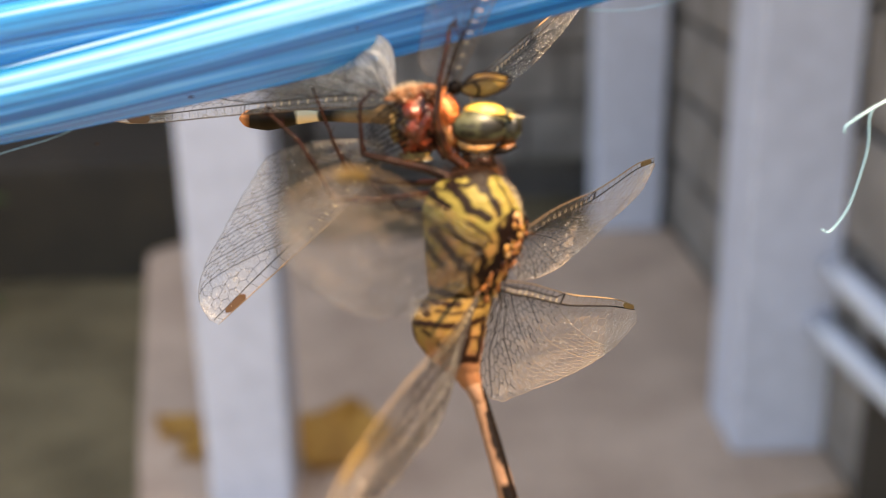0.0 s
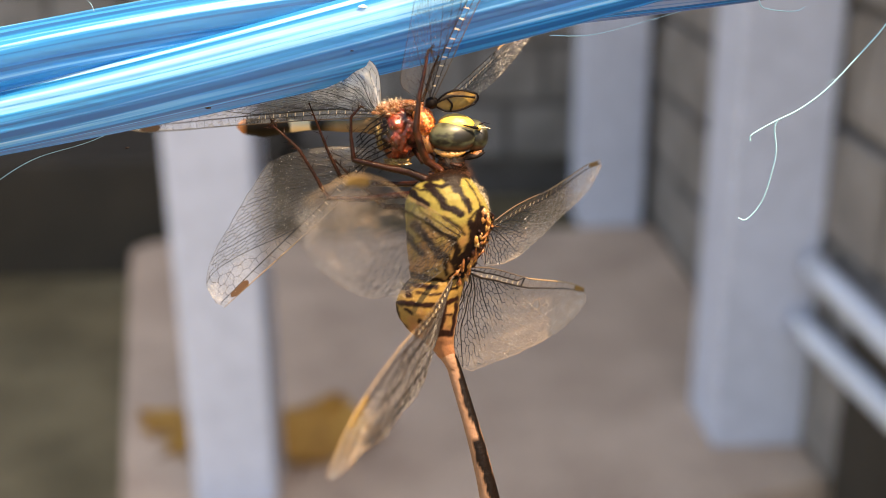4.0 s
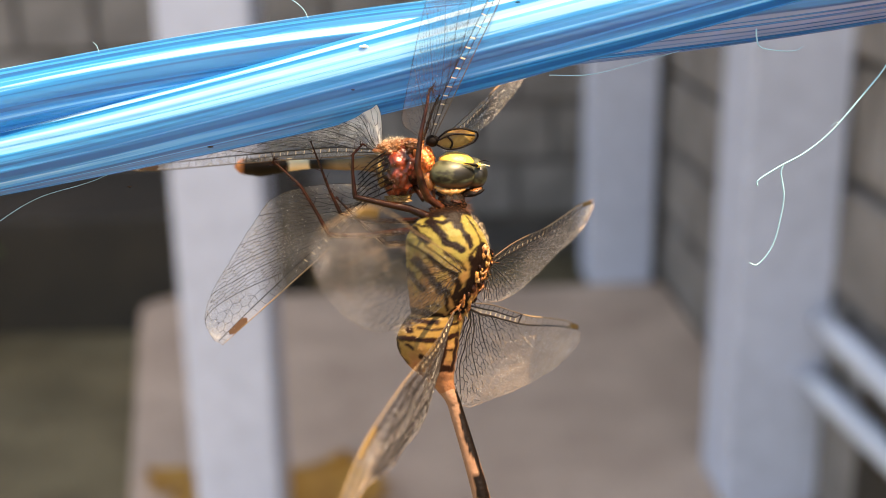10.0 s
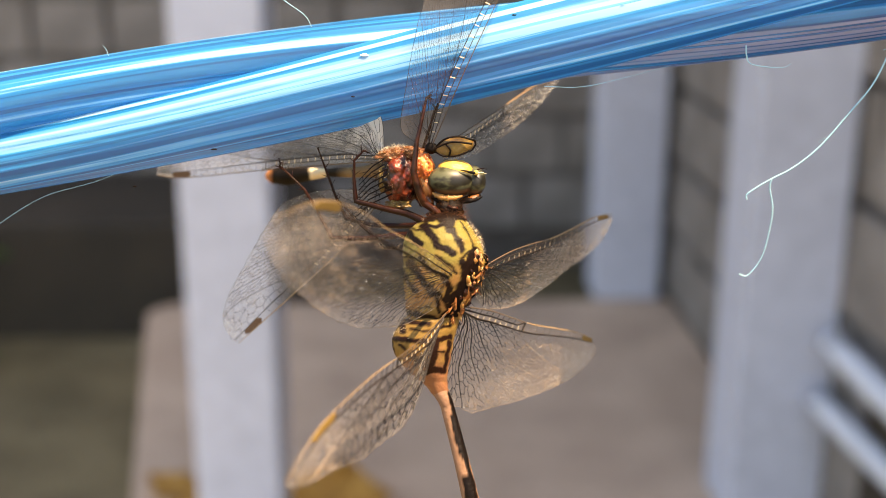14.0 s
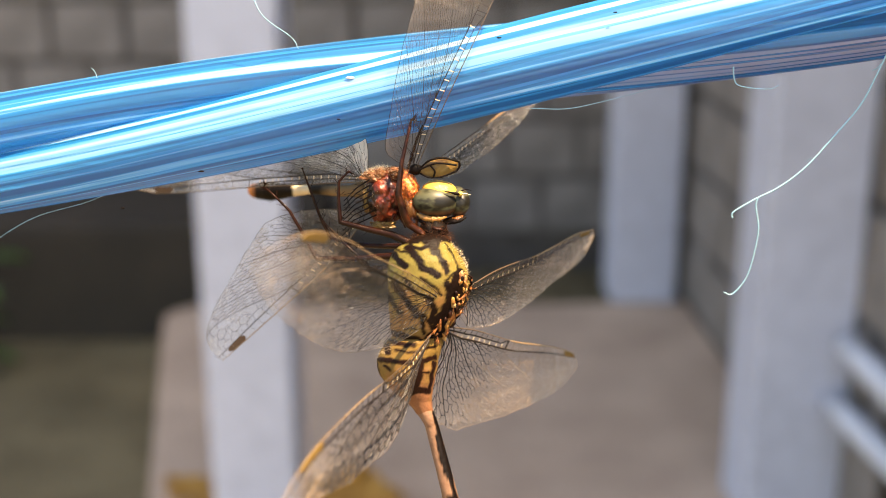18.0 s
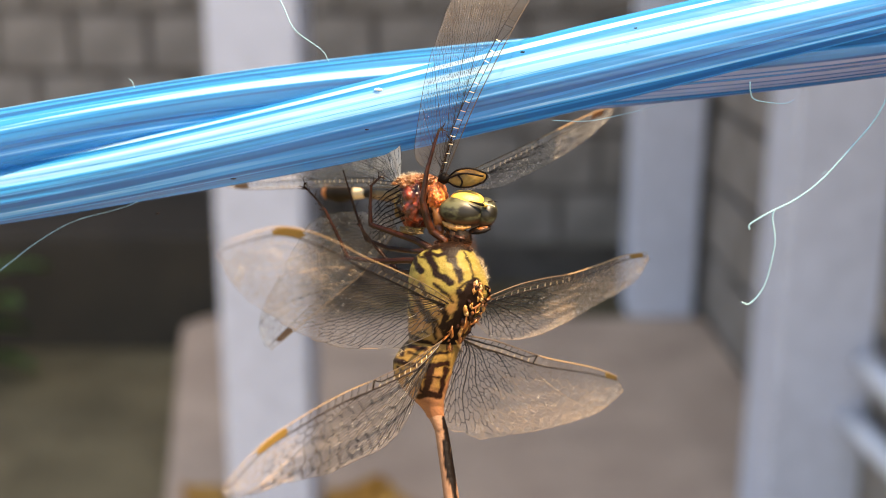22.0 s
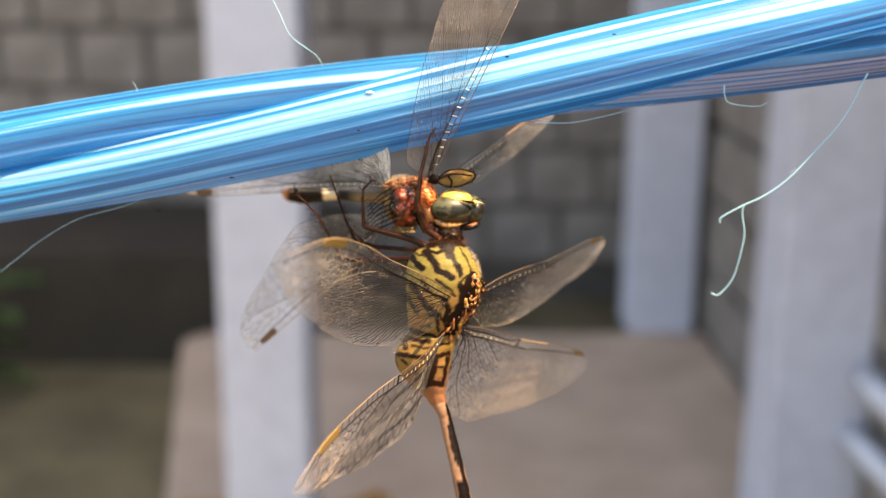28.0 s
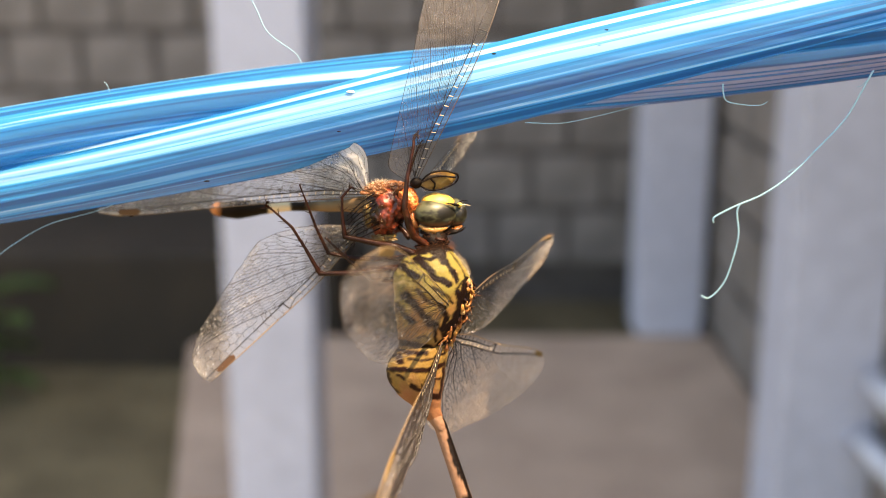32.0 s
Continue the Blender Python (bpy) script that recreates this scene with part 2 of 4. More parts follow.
fuzz_mat = material("pale_hair", (0.78, 0.62, 0.42), 0.5)
eye_mat = material("mottled_green_eye", (0.2, 0.22, 0.12), 0.42, 0, 0.35)
_g = Graph(eye_mat)
_v = _g.coords((1, 1, 1.0))
_spots = _g.ramp(_g.noise(_g.coords((520, 520, 900)), 1.0, 3), [(0.43, (0.072, 0.074, 0.040)), (0.49, (0.036, 0.034, 0.017)), (0.55, (0.008, 0.007, 0.004))])
_grad = _g.t.nodes.new("ShaderNodeSeparateXYZ")
_g.link(_v, _grad.inputs[0])
_low = _g.maths("MULTIPLY_ADD", _grad.outputs[2], -1100.0, -0.3)
_g.colour(_g.mix(_g.ramp(_low, [(0.1, (0, 0, 0)), (0.5, (1, 1, 1))]), _spots, (0.09, 0.04, 0.02)))



# ---- building blocks ----
def mesh_of(name, bm, mat, smooth=True):
    me = bpy.data.meshes.new(name)
    bmesh.ops.recalc_face_normals(bm, faces=bm.faces)
    bm.to_mesh(me)
    bm.free()
    for m in mat if isinstance(mat, (list, tuple)) else [mat]:
        me.materials.append(m)
    if smooth:
        me.polygons.foreach_set("use_smooth", [True] * len(me.polygons))
    return me


def part(name, bm, mat, parent=None, label="", smooth=True):
    ob = new(name, mesh_of(name, bm, mat, smooth))
    if parent is not None:
        ob.parent = parent
    if label:
        ob["label"] = label
    return ob


def box(bm, x0, x1, y0, y1, z0, z1, bevel=0.0):
    r = bmesh.ops.create_cube(bm, size=1)
    for v in r["verts"]:
        v.co = Vector(((x0 + x1) / 2 + v.co.x * (x1 - x0), (y0 + y1) / 2 + v.co.y * (y1 - y0), (z0 + z1) / 2 + v.co.z * (z1 - z0)))
    if bevel:
        edges = list({e for v in r["verts"] for e in v.link_edges})
        bmesh.ops.bevel(bm, geom=edges, offset=bevel, segments=2, affect="EDGES", profile=0.6)
    return bm


def frame_of(way):
    way = way.normalized()
    side = way.cross(Vector((0, 0, 1)) if abs(way.z) < 0.9 else Vector((1, 0, 0))).normalized()
    return side, way.cross(side).normalized()


def tube(bm, points, radii, n=8, caps=True):
    """A round tube through points; one radius for each point."""
    points = [Vector(p) for p in points]
    if isinstance(radii, (int, float)):
        radii = [radii] * len(points)
    side, rings = None, []
    for i, (p, r) in enumerate(zip(points, radii)):
        way = points[min(i + 1, len(points) - 1)] - points[max(i - 1, 0)]
        if side is None:
            side, up = frame_of(way)
        else:
            way = way.normalized()
            side = (side - way * side.dot(way)).normalized()
            up = way.cross(side)
        rings.append([bm.verts.new(p + (side * math.cos(a) + up * math.sin(a)) * r) for a in (2 * math.pi * k / n for k in range(n))])
    for a, b in zip(rings, rings[1:]):
        for k in range(n):
            bm.faces.new((a[k], a[(k + 1) % n], b[(k + 1) % n], b[k]))
    if caps:
        bm.faces.new(rings[0][::-1])
        bm.faces.new(rings[-1])
    return bm


def spline(points, n):
    """n points on a smooth curve through the given ones."""
    p = [Vector(q) for q in points]
    p = [p[0] * 2 - p[1]] + p + [p[-1] * 2 - p[-2]]
    out = []
    for k in range(n):
        f = k / (n - 1) * (len(p) - 3)
        i = min(int(f), len(p) - 4)
        t = f - i
        a, b, c, d = p[i:i + 4]
        out.append(0.5 * (2 * b + (c - a) * t + (2 * a - 5 * b + 4 * c - d) * t * t + (3 * b - a - 3 * c + d) * t ** 3))
    return out


def at(x, y, z):
    return Vector((x, y, z)) * MM


# ---- the place ----
bm = bmesh.new()
bmesh.ops.create_grid(bm, x_segments=40, y_segments=40, size=60)
for v in bm.verts:
    v.co.z = -0.13 + 0.02 * noise.noise(v.co * 0.7)
tagged(part("ground", bm, soil_mat), "dark mossy soil beside the concrete floor", "ground", kind="structure")

bm = bmesh.new()
outline = [(-0.42, 1.38), (-0.53, 1.92), (-0.71, 2.82), (-0.66, 2.88), (0.70, 2.90), (0.70, 1.58), (0.36, 1.47)]
low = [bm.verts.new((x, y, -0.2)) for x, y in outline]
top = [bm.verts.new((x, y, 0.0)) for x, y in outline]
bm.faces.new(low[::-1])
face = bm.faces.new(top)
for i in range(len(outline)):
    j = (i + 1) % len(outline)
    bm.faces.new((low[i], low[j], top[j], top[i]))
bmesh.ops.bevel(bm, geom=list(face.edges), offset=0.012, segments=2, affect="EDGES")
tagged(part("floor", bm, concrete, smooth=False), "pale pinkish worn concrete floor slab", "floor", kind="structure")


def block_wall(name, label, origin, along, normal, length, height, bw, bh, seed):
    """A wall of concrete blocks with recessed joints; blocks in running bond."""
    rnd = random.Random(seed)
    o, a, nn = Vector(origin), Vector(along), Vector(normal)
    bm = bmesh.new()
    box(bm, 0, length, 0.02, 0.16, -0.15, height)
    m = Matrix((( a.x, -nn.x, 0, o.x), (a.y, -nn.y, 0, o.y), (0, 0, 1, o.z), (0, 0, 0, 1)))
    bm.transform(m)
    wall = tagged(part(name, bm, mortar_mat, smooth=False), label, "wall", kind="structure")
    kinds = []
    for k in range(3):
        bm = bmesh.new()
        box(bm, 0.009, bw - 0.009, 0.0, 0.05, 0.009, bh - 0.009, 0.008)
        for v in bm.verts:
            v.co += Vector((rnd.uniform(-1, 1), rnd.uniform(-1, 1), rnd.uniform(-1, 1))) * 0.003
        kinds.append(mesh_of("block", bm, block_mat, False))
    rows = int(height / bh)
    for r in range(rows):
        x = -(r % 2) * bw / 2
        while x < length:
            if x >= 0 and x + bw <= length:
                ob = new("block", kinds[rnd.randrange(3)])
                ob.parent = wall
                ob.matrix_basis = m @ Matrix.Translation((x, rnd.uniform(-0.006, 0.006), r * bh))
            x += bw
    return wall


bm = bmesh.new()
box(bm, -3.0, -0.32, 2.96, 3.598, -0.16, 0.20, 0.02)
for v in bm.verts:
    v.co += Vector((0, noise.noise(v.co * 3) * 0.03, noise.noise(v.co * 2) * 0.03))
tagged(part("plinth", bm, dark_base_mat, smooth=False), "very dark brown block along the foot of the wall", "wall footing", kind="structure")


post_data = [(-0.339, -0.21, 1.57, 1.71), (0.485, 0.66, 2.89, 3.04), (0.53, 0.685, 1.70, 1.86)]
for x0, x1, y0, y1 in post_data:
    bm = bmesh.new()
    box(bm, x0, x1, y0, y1, 0.0, 2.6, 0.006)
    tagged(part("pillar", bm, post_paint, smooth=False), "square white-painted concrete pillar standing on the floor", "pillar", group="white pillars")

for ends in (((1.66, 0.353), (0.6, 0.36), (-0.5, 0.36)), ((1.70, 0.240), (0.6, 0.305), (-0.5, 0.31))):
    bm = bmesh.new()
    tube(bm, spline([(0.655, y, z) for y, z in ends], 24), 0.020, 16)
    tagged(part("pipe", bm, pipe_mat), "white plastic pipe running along the block wall", "pipe", group="pipes along the wall")
# dark box added in place of the shadowed gap behind the pipes
bm = bmesh.new()
box(bm, 0.668, 0.686, 0.75, 1.52, -0.16, 0.335, 0.006)
tagged(part("gap_shade", bm, dark_base_mat, smooth=False), "dark slab added for the shadowed gap behind the pipes", "wall footing", kind="structure")


def dry_leaf(x, y, size, turn, seed, broad):
    rnd = random.Random(seed)
    bm = bmesh.new()
    n, m = 14, 7
    grid = []
    for i in range(n):
        s = i / (n - 1)
        w = broad * math.sin(math.pi * s ** 0.8) * (1 + 0.16 * math.sin(11 * s + seed) + 0.10 * math.sin(29 * s + 2 * seed))
        row = []
        for j in range(m):
            k = j / (m - 1) * 2 - 1
            z = 0.10 * k * k * (0.4 + s) + 0.10 * (s - 0.5) ** 2 + 0.03 * rnd.random()
            row.append(bm.verts.new(Vector((s - 0.5, k * w, z)) * size))
        grid.append(row)
    for i in range(n - 1):
        for j in range(m - 1):
            bm.faces.new((grid[i][j], grid[i + 1][j], grid[i + 1][j + 1], grid[i][j + 1]))
    mid = [row[m // 2].co.copy() for row in grid]
    geom = bmesh.ops.extrude_face_region(bm, geom=list(bm.faces))["geom"]
    bmesh.ops.translate(bm, verts=[v for v in geom if isinstance(v, bmesh.types.BMVert)], vec=(0, 0, 0.0012))
    leaf = tagged(new("dry_leaf"), "curled dry ochre-brown leaf on the concrete floor", "leaf", group="dry leaves")
    blade = part("blade", bm, leaf_mat, leaf)
    low = min(v.co.z for v in blade.data.vertices)
    bm = bmesh.new()
    ridge = [grid_line + Vector((0, 0, 0.0018)) for grid_line in mid]
    tube(bm, [ridge[0] - Vector((0.14 * size, 0.02 * size, 0.004))] + ridge, [0.0022 - 0.00012 * i for i in range(len(ridge) + 1)], 6)
    part("midrib", bm, stem_mat, leaf, "dark brown midrib and stalk")
    leaf.matrix_basis = pose(x, y, -low + 0.001, 0, 0, turn)


dry_leaf(-0.150, 1.78, 0.22, 75, 1, 0.46)
dry_leaf(-0.44, 1.84, 0.12, 150, 2, 0.36)
dry_leaf(-0.37, 1.77, 0.12, 40, 5, 0.40)


def weed(x, y, seed):
    rnd = random.Random(seed)
    plant = tagged(new("weed"), "small dark green leafy weed growing in the soil", "plant")
    plant.matrix_basis = pose(x, y, -0.14)
    bm = bmesh.new()
    tube(bm, spline([Vector((0, 0, 0)), Vector((0.01, 0, 0.16)), Vector((-0.01, 0.02, 0.36))], 14), [0.006 - 0.0003 * i for i in range(14)], 7)
    part("stem", bm, green_mat, plant)
    for k in range(11):
        bm = bmesh.new()
        long, wide = rnd.uniform(0.10, 0.17), rnd.uniform(0.03, 0.05)
        grid = [[bm.verts.new((long * i / 8, wide * j * math.sin(math.pi * (0.04 + 0.92 * i / 8)) ** 0.8, 0.02 * abs(j) - 0.07 * (i / 8) ** 2)) for j in (-1, -0.5, 0, 0.5, 1)] for i in range(9)]
        for p, q in zip(grid, grid[1:]):
            for j in range(4):
                bm.faces.new((p[j], q[j], q[j + 1], p[j + 1]))
        geom = bmesh.ops.extrude_face_region(bm, geom=list(bm.faces))["geom"]
        bmesh.ops.translate(bm, verts=[v for v in geom if isinstance(v, bmesh.types.BMVert)], vec=(0, 0, 0.0008))
        part("leaf", bm, green_mat, plant).matrix_basis = pose(0, 0, 0.06 + 0.028 * k, 0, -rnd.uniform(5, 45), 137 * k)


weed(-1.20, 2.72, 4)


# ---- the cord ----
def cord_axis(x):
    return Vector((x, 0.0975 + -0.0015, 0.98630 + 0.1716 * x))


def strand(phase, seed, name_label, mat, layers):
    """One ply: a flattened bundle of film with sharp lengthwise folds."""
    bm = bmesh.new()
    rnd = random.Random(seed)
    way = Vector((1, 0, 0.1716)).normalized()
    up, back = Vector((-0.1716, 0, 1)).normalized(), Vector((0, 1, 0))
    n, m, rings = 300, 260, []
    xs, angles = np.linspace(-0.35, 0.692, n)[:, None], np.linspace(0, 2 * math.pi, m, endpoint=False)[None, :]

    turn = angles + 0 * xs

    def near(mid, wide, drift):
        """How close each spot lies to a line that runs along the ply, winding a little."""
        wander = rnd.uniform(0.02, 0.09) * np.sin(xs * rnd.uniform(25, 80) + rnd.uniform(0, 6))
        d = np.abs((turn - mid - wander - drift * xs + math.pi) % (2 * math.pi) - math.pi)
        return np.clip(1 - d / wide, 0, 1)

    round_ = np.ones((n, m))
    for _ in range(30):
        wide = rnd.uniform(0.06, 0.3)
        lift = near(rnd.uniform(0, 2 * math.pi), wide, rnd.uniform(-5, 5)) ** 1.3
        round_ += lift * rnd.choice((-1, 1)) * wide * rnd.uniform(0.10, 0.32) * (0.75 + 0.25 * np.sin(rnd.uniform(8, 40) * xs + rnd.uniform(0, 6)))
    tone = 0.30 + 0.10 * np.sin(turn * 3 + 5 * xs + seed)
    # bands at fixed sides of the ply: film colour and painted highlights
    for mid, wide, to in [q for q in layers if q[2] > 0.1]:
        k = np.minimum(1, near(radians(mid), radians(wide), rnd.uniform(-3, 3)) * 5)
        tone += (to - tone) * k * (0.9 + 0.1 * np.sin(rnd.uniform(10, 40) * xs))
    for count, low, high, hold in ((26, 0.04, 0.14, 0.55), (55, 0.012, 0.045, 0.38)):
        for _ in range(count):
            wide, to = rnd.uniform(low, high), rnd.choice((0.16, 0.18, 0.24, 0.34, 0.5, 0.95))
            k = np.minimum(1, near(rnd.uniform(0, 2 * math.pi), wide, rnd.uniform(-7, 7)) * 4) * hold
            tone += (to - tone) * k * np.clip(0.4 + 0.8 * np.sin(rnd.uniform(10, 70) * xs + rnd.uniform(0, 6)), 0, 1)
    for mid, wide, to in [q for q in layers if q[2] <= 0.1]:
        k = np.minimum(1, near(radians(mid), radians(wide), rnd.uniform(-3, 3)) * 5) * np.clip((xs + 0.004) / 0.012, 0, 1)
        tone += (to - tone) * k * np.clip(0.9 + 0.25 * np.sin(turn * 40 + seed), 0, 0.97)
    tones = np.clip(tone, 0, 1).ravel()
    for i in range(n):
        x = float(xs[i, 0])
        f = radians(-14 + 1950 * x) + phase
        apart = up * math.sin(f) - back * math.cos(f)
        over = way.cross(apart)
        c = cord_axis(x) + apart * 2.35 * MM
        ring = []
        for k in range(m):
            a = f - 2 * math.pi * k / m
            ring.append(bm.verts.new(c + (apart * (math.cos(a) * 2.7) + over * (math.sin(a) * 3.35)) * (MM * float(round_[i, k]))))
        rings.append(ring)
    for a, b in zip(rings, rings[1:]):
        for k in range(m):
            bm.faces.new((a[k], a[(k + 1) % m], b[(k + 1) % m], b[k]))
    bm.faces.new(rings[0][::-1])
    bm.faces.new(rings[-1])
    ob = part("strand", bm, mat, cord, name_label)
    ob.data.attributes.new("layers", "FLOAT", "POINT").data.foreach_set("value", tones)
    return ob


cord = tagged(new("cord"), "twisted cord of shiny blue plastic film strands", "cord")
# each band: degrees up from the front, half width, tone; pale ones paint highlights
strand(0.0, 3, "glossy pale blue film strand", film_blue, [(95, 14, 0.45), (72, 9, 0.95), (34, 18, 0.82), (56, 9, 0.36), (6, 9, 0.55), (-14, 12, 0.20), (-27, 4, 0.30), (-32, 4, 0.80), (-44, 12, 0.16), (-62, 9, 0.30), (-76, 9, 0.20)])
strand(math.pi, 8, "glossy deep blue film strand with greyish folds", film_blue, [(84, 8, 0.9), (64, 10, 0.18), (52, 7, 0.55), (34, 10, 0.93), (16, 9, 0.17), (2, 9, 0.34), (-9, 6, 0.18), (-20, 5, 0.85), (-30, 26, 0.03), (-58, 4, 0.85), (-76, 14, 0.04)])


def fibre(points, r, tip=0.4, parent=None):
    bm = bmesh.new()
    pts = spline([Vector(p) * MM for p in points], 40)
    tube(bm, pts, [0.62 * r * MM * (1 - (1 - tip) * i / 39) for i in range(40)], 6)
    return part("loose_fibre", bm, fibre_mat, parent or cord, "frayed pale blue fibre")


FY = 94.5
ROOT = Vector((40.4, 94.5, 990.2))


def hung(points):
    return [Vector(p) - ROOT for p in points]


long_fibre = fibre(hung([(40.4, FY, 990.2), (39.8, FY, 989.1), (39.0, FY, 986.9), (38.0, FY, 984.5), (36.2, FY, 982.0), (34.0, FY, 979.2), (31.9, FY, 977.4), (29.9, FY, 976.3), (28.2, FY, 975.2), (28.0, FY, 974.8), (28.1, FY, 974.6)]), 0.14, 0.8)
long_fibre.location = ROOT * MM
for points, r in (([(30.1, FY, 976.4), (30.0, FY, 975.6), (30.4, FY, 973.8), (30.3, FY, 971.9), (29.8, FY, 969.3), (28.7, FY, 967.7), (27.9, FY, 967.8)], 0.13), ([(39.4, FY, 988.1), (39.0, FY, 987.6), (38.6, FY, 987.4)], 0.07), ([(34.6, FY, 979.9), (34.3, FY, 979.9), (33.9, FY, 979.6)], 0.05)):
    fibre(hung(points), r, 0.7, long_fibre)
fibre([(-15.5, FY, 999), (-13.0, FY, 994.3), (-11.9, FY, 992), (-9.8, FY + 1, 990.2), (-9.2, FY + 1, 989.2)], 0.10)
fibre([(-48, FY, 964), (-39, FY, 970.6), (-35.8, FY, 973.0), (-32.1, FY, 975.1), (-27.3, FY, 976.5), (-22, FY, 978.8), (-18, FY, 980.2)], 0.06)
fibre([(10.0, FY - 1.5, 984.6), (13, FY - 1.8, 984.6), (16.0, FY - 1.8, 985.2), (20.4, FY - 1.5, 986.3)], 0.07)
fibre([(26.7, FY - 1, 987.9), (26.8, FY - 1, 987.1), (27.2, FY - 1, 986.4), (28.8, FY - 1, 986.1), (30.0, FY - 1, 986.1), (30.6, FY - 1, 986.4)], 0.12, 0.3)
fibre([(-26.2, FY + 1.5, 986.2), (-26.4, FY + 1.5, 987.2), (-26.7, FY + 1.5, 987.6)], 0.06)


for x, y, z, r in ((-4.7, 91.8, 987.3, 0.2), (-24.0, 92.3, 976.4, 0.12), (-17.2, 91.9, 979.6, 0.14), (-5.6, 90.2, 984.2, 0.10), (7.2, 90.4, 990.6, 0.12), (16.4, 91.2, 992.5, 0.10)):
    bm = bmesh.new()
    rnd = random.Random(int(x * 10))
    bmesh.ops.create_icosphere(bm, subdivisions=2, radius=1)
    for v in bm.verts:
        v.co = Vector((v.co.x * r * 1.8, v.co.y * r * 0.5, v.co.z * r * 0.6)) * MM * rnd.uniform(0.7, 1.2) + Vector((x, y, z)) * MM
    part("speck", bm, speck_mat if r > 0.18 else dark_shell, cord, "tiny bit of torn film or dirt")


# ---- dragonfly parts, in millimetres from the grip on the cord ----
def egg(bm, centre, axes, turn=(0, 0, 0), seg=28, ripple=0.0, taper=0.0):
    r = bmesh.ops.create_uvsphere(bm, u_segments=seg, v_segments=seg // 2 + 2, radius=1)
    rot = Euler([radians(a) for a in turn]).to_matrix()
    for v in r["verts"]:
        p = v.co.copy()
        k = 1 - taper * p.z
        p = Vector((p.x * axes[0] * k, p.y * axes[1] * k, p.z * axes[2]))
        p *= 1 + ripple * noise.noise(v.co * 3.1 + Vector(centre))
        v.co = (rot @ p + Vector(centre)) * MM
    return bm


def lump(bm, centre, axes, seed, rough):
    r = bmesh.ops.create_icosphere(bm, subdivisions=5 if max(axes) > 0.8 else 3, radius=1)
    for v in r["verts"]:
        d = v.co.copy()
        k = 1 + rough * (noise.noise(d * 2.2 + Vector((seed, 0, 0))) + 0.6 * noise.noise(d * 5.5 + Vector((0, seed, 0))) + 0.35 * noise.noise(d * 12 + Vector((0, 0, seed))))
        v.co = (Vector((d.x * axes[0], d.y * axes[1], d.z * axes[2])) * k + Vector(centre)) * MM


def limb(name, points, radii, parent, mat=None, spines=0, seed=0, label=""):
    rnd = random.Random(seed)
    bm = bmesh.new()
    n = 8 * (len(points) - 1) + 1
    pts = []
    for i in range(len(points) - 1):
        a, b = Vector(points[i]), Vector(points[i + 1])
        pts += [a.lerp(b, k / 8) for k in range(8)]
    pts.append(Vector(points[-1]))
    rr = [radii[min(i // 8, len(radii) - 2)] * (1 - (i % 8) / 8) + radii[min(i // 8 + 1, len(radii) - 1)] * (i % 8) / 8 for i in range(n)]
    tube(bm, [p * MM for p in pts], [r * MM for r in rr], 8)
    for k in range(spines):
        i = rnd.randrange(n // 4, n - 2)
        way = (pts[i + 1] - pts[i]).normalized()
        side = Vector((rnd.gauss(0, 1), rnd.gauss(0, 1), rnd.gauss(0, 1)))
        side = (side - way * side.dot(way)).normalized()
        tube(bm, [pts[i] * MM, (pts[i] + (side * 0.55 + way * 0.45)) * MM], [0.04 * MM, 0.012 * MM], 4)
    return part(name, bm, mat or leg_mat, parent, label)


def hairs(bm, where, count, length, seed):
    """Short hairs on an egg: where gives centre, axes and the side they stand on."""
    rnd = random.Random(seed)
    c, ax, side = Vector(where[0]), where[1], Vector(where[2])
    for _ in range(count):
        d = (side + Vector((rnd.gauss(0, 0.7), rnd.gauss(0, 0.7), rnd.gauss(0, 0.7)))).normalized()
        p = c + Vector((d.x * ax[0], d.y * ax[1], d.z * ax[2]))
        q = p + (d + Vector((rnd.gauss(0, 0.4), rnd.gauss(0, 0.4), rnd.gauss(0, 0.4)))) * length * rnd.uniform(0.5, 1.2)
        tube(bm, [p * MM, q * MM], [0.007 * MM, 0.003 * MM], 3)


def plain_outline(root, tip, trail, at_s, hind, tk=0.35):
    """Front and rear edge of a flat wing, from its root, its tip and one point of the rear edge at the share at_s of its length."""
    root, tip, trail = Vector(root), Vector(tip), Vector(trail)
    along = tip - root
    chord = trail - (root + along * at_s)

    def width(s):
        if hind:
            return (1 - (1 - min(1, s / 0.20)) ** 2.4) ** 0.6 * (1.0 - 0.42 * s)
        return (0.30 + 0.70 * min(1, s / 0.36) ** 0.8) * (1.0 - 0.30 * max(0, s - 0.36)) * min(1, s / 0.02 + 0.15)

    last = width(1.0) / width(at_s)
    chord = chord / (1 - tk * last * at_s ** 1.6)

    def edge(s, k):
        u = max(0.0, (s - 0.72) / 0.28)
        e = math.sqrt(max(0.0, 1 - u ** 2.3))
        return root + along * s + chord * (width(s) / width(at_s) * (tk + (k - tk) * e) - tk * last * s ** 1.6)

    shares = (0.0, 0.06, 0.16, 0.3, 0.45, 0.6, 0.75, 0.88, 0.985)
    return [edge(s, 0) for s in shares], [edge(s, 1) for s in shares]


def even(points, n):
    """n evenly spaced points on the smooth curve through the given ones."""
    dense = spline(points, 160)
    run = np.concatenate(([0], np.cumsum([(q - p).length for p, q in zip(dense, dense[1:])])))
    out = []
    for d in np.linspace(0, run[-1], n):
        i = min(int(np.searchsorted(run, d, side="right")) - 1, 158)
        f = (d - run[i]) / max(1e-9, run[i + 1] - run[i])
        out.append(dense[i].lerp(dense[i + 1], min(1, f)))
    return out


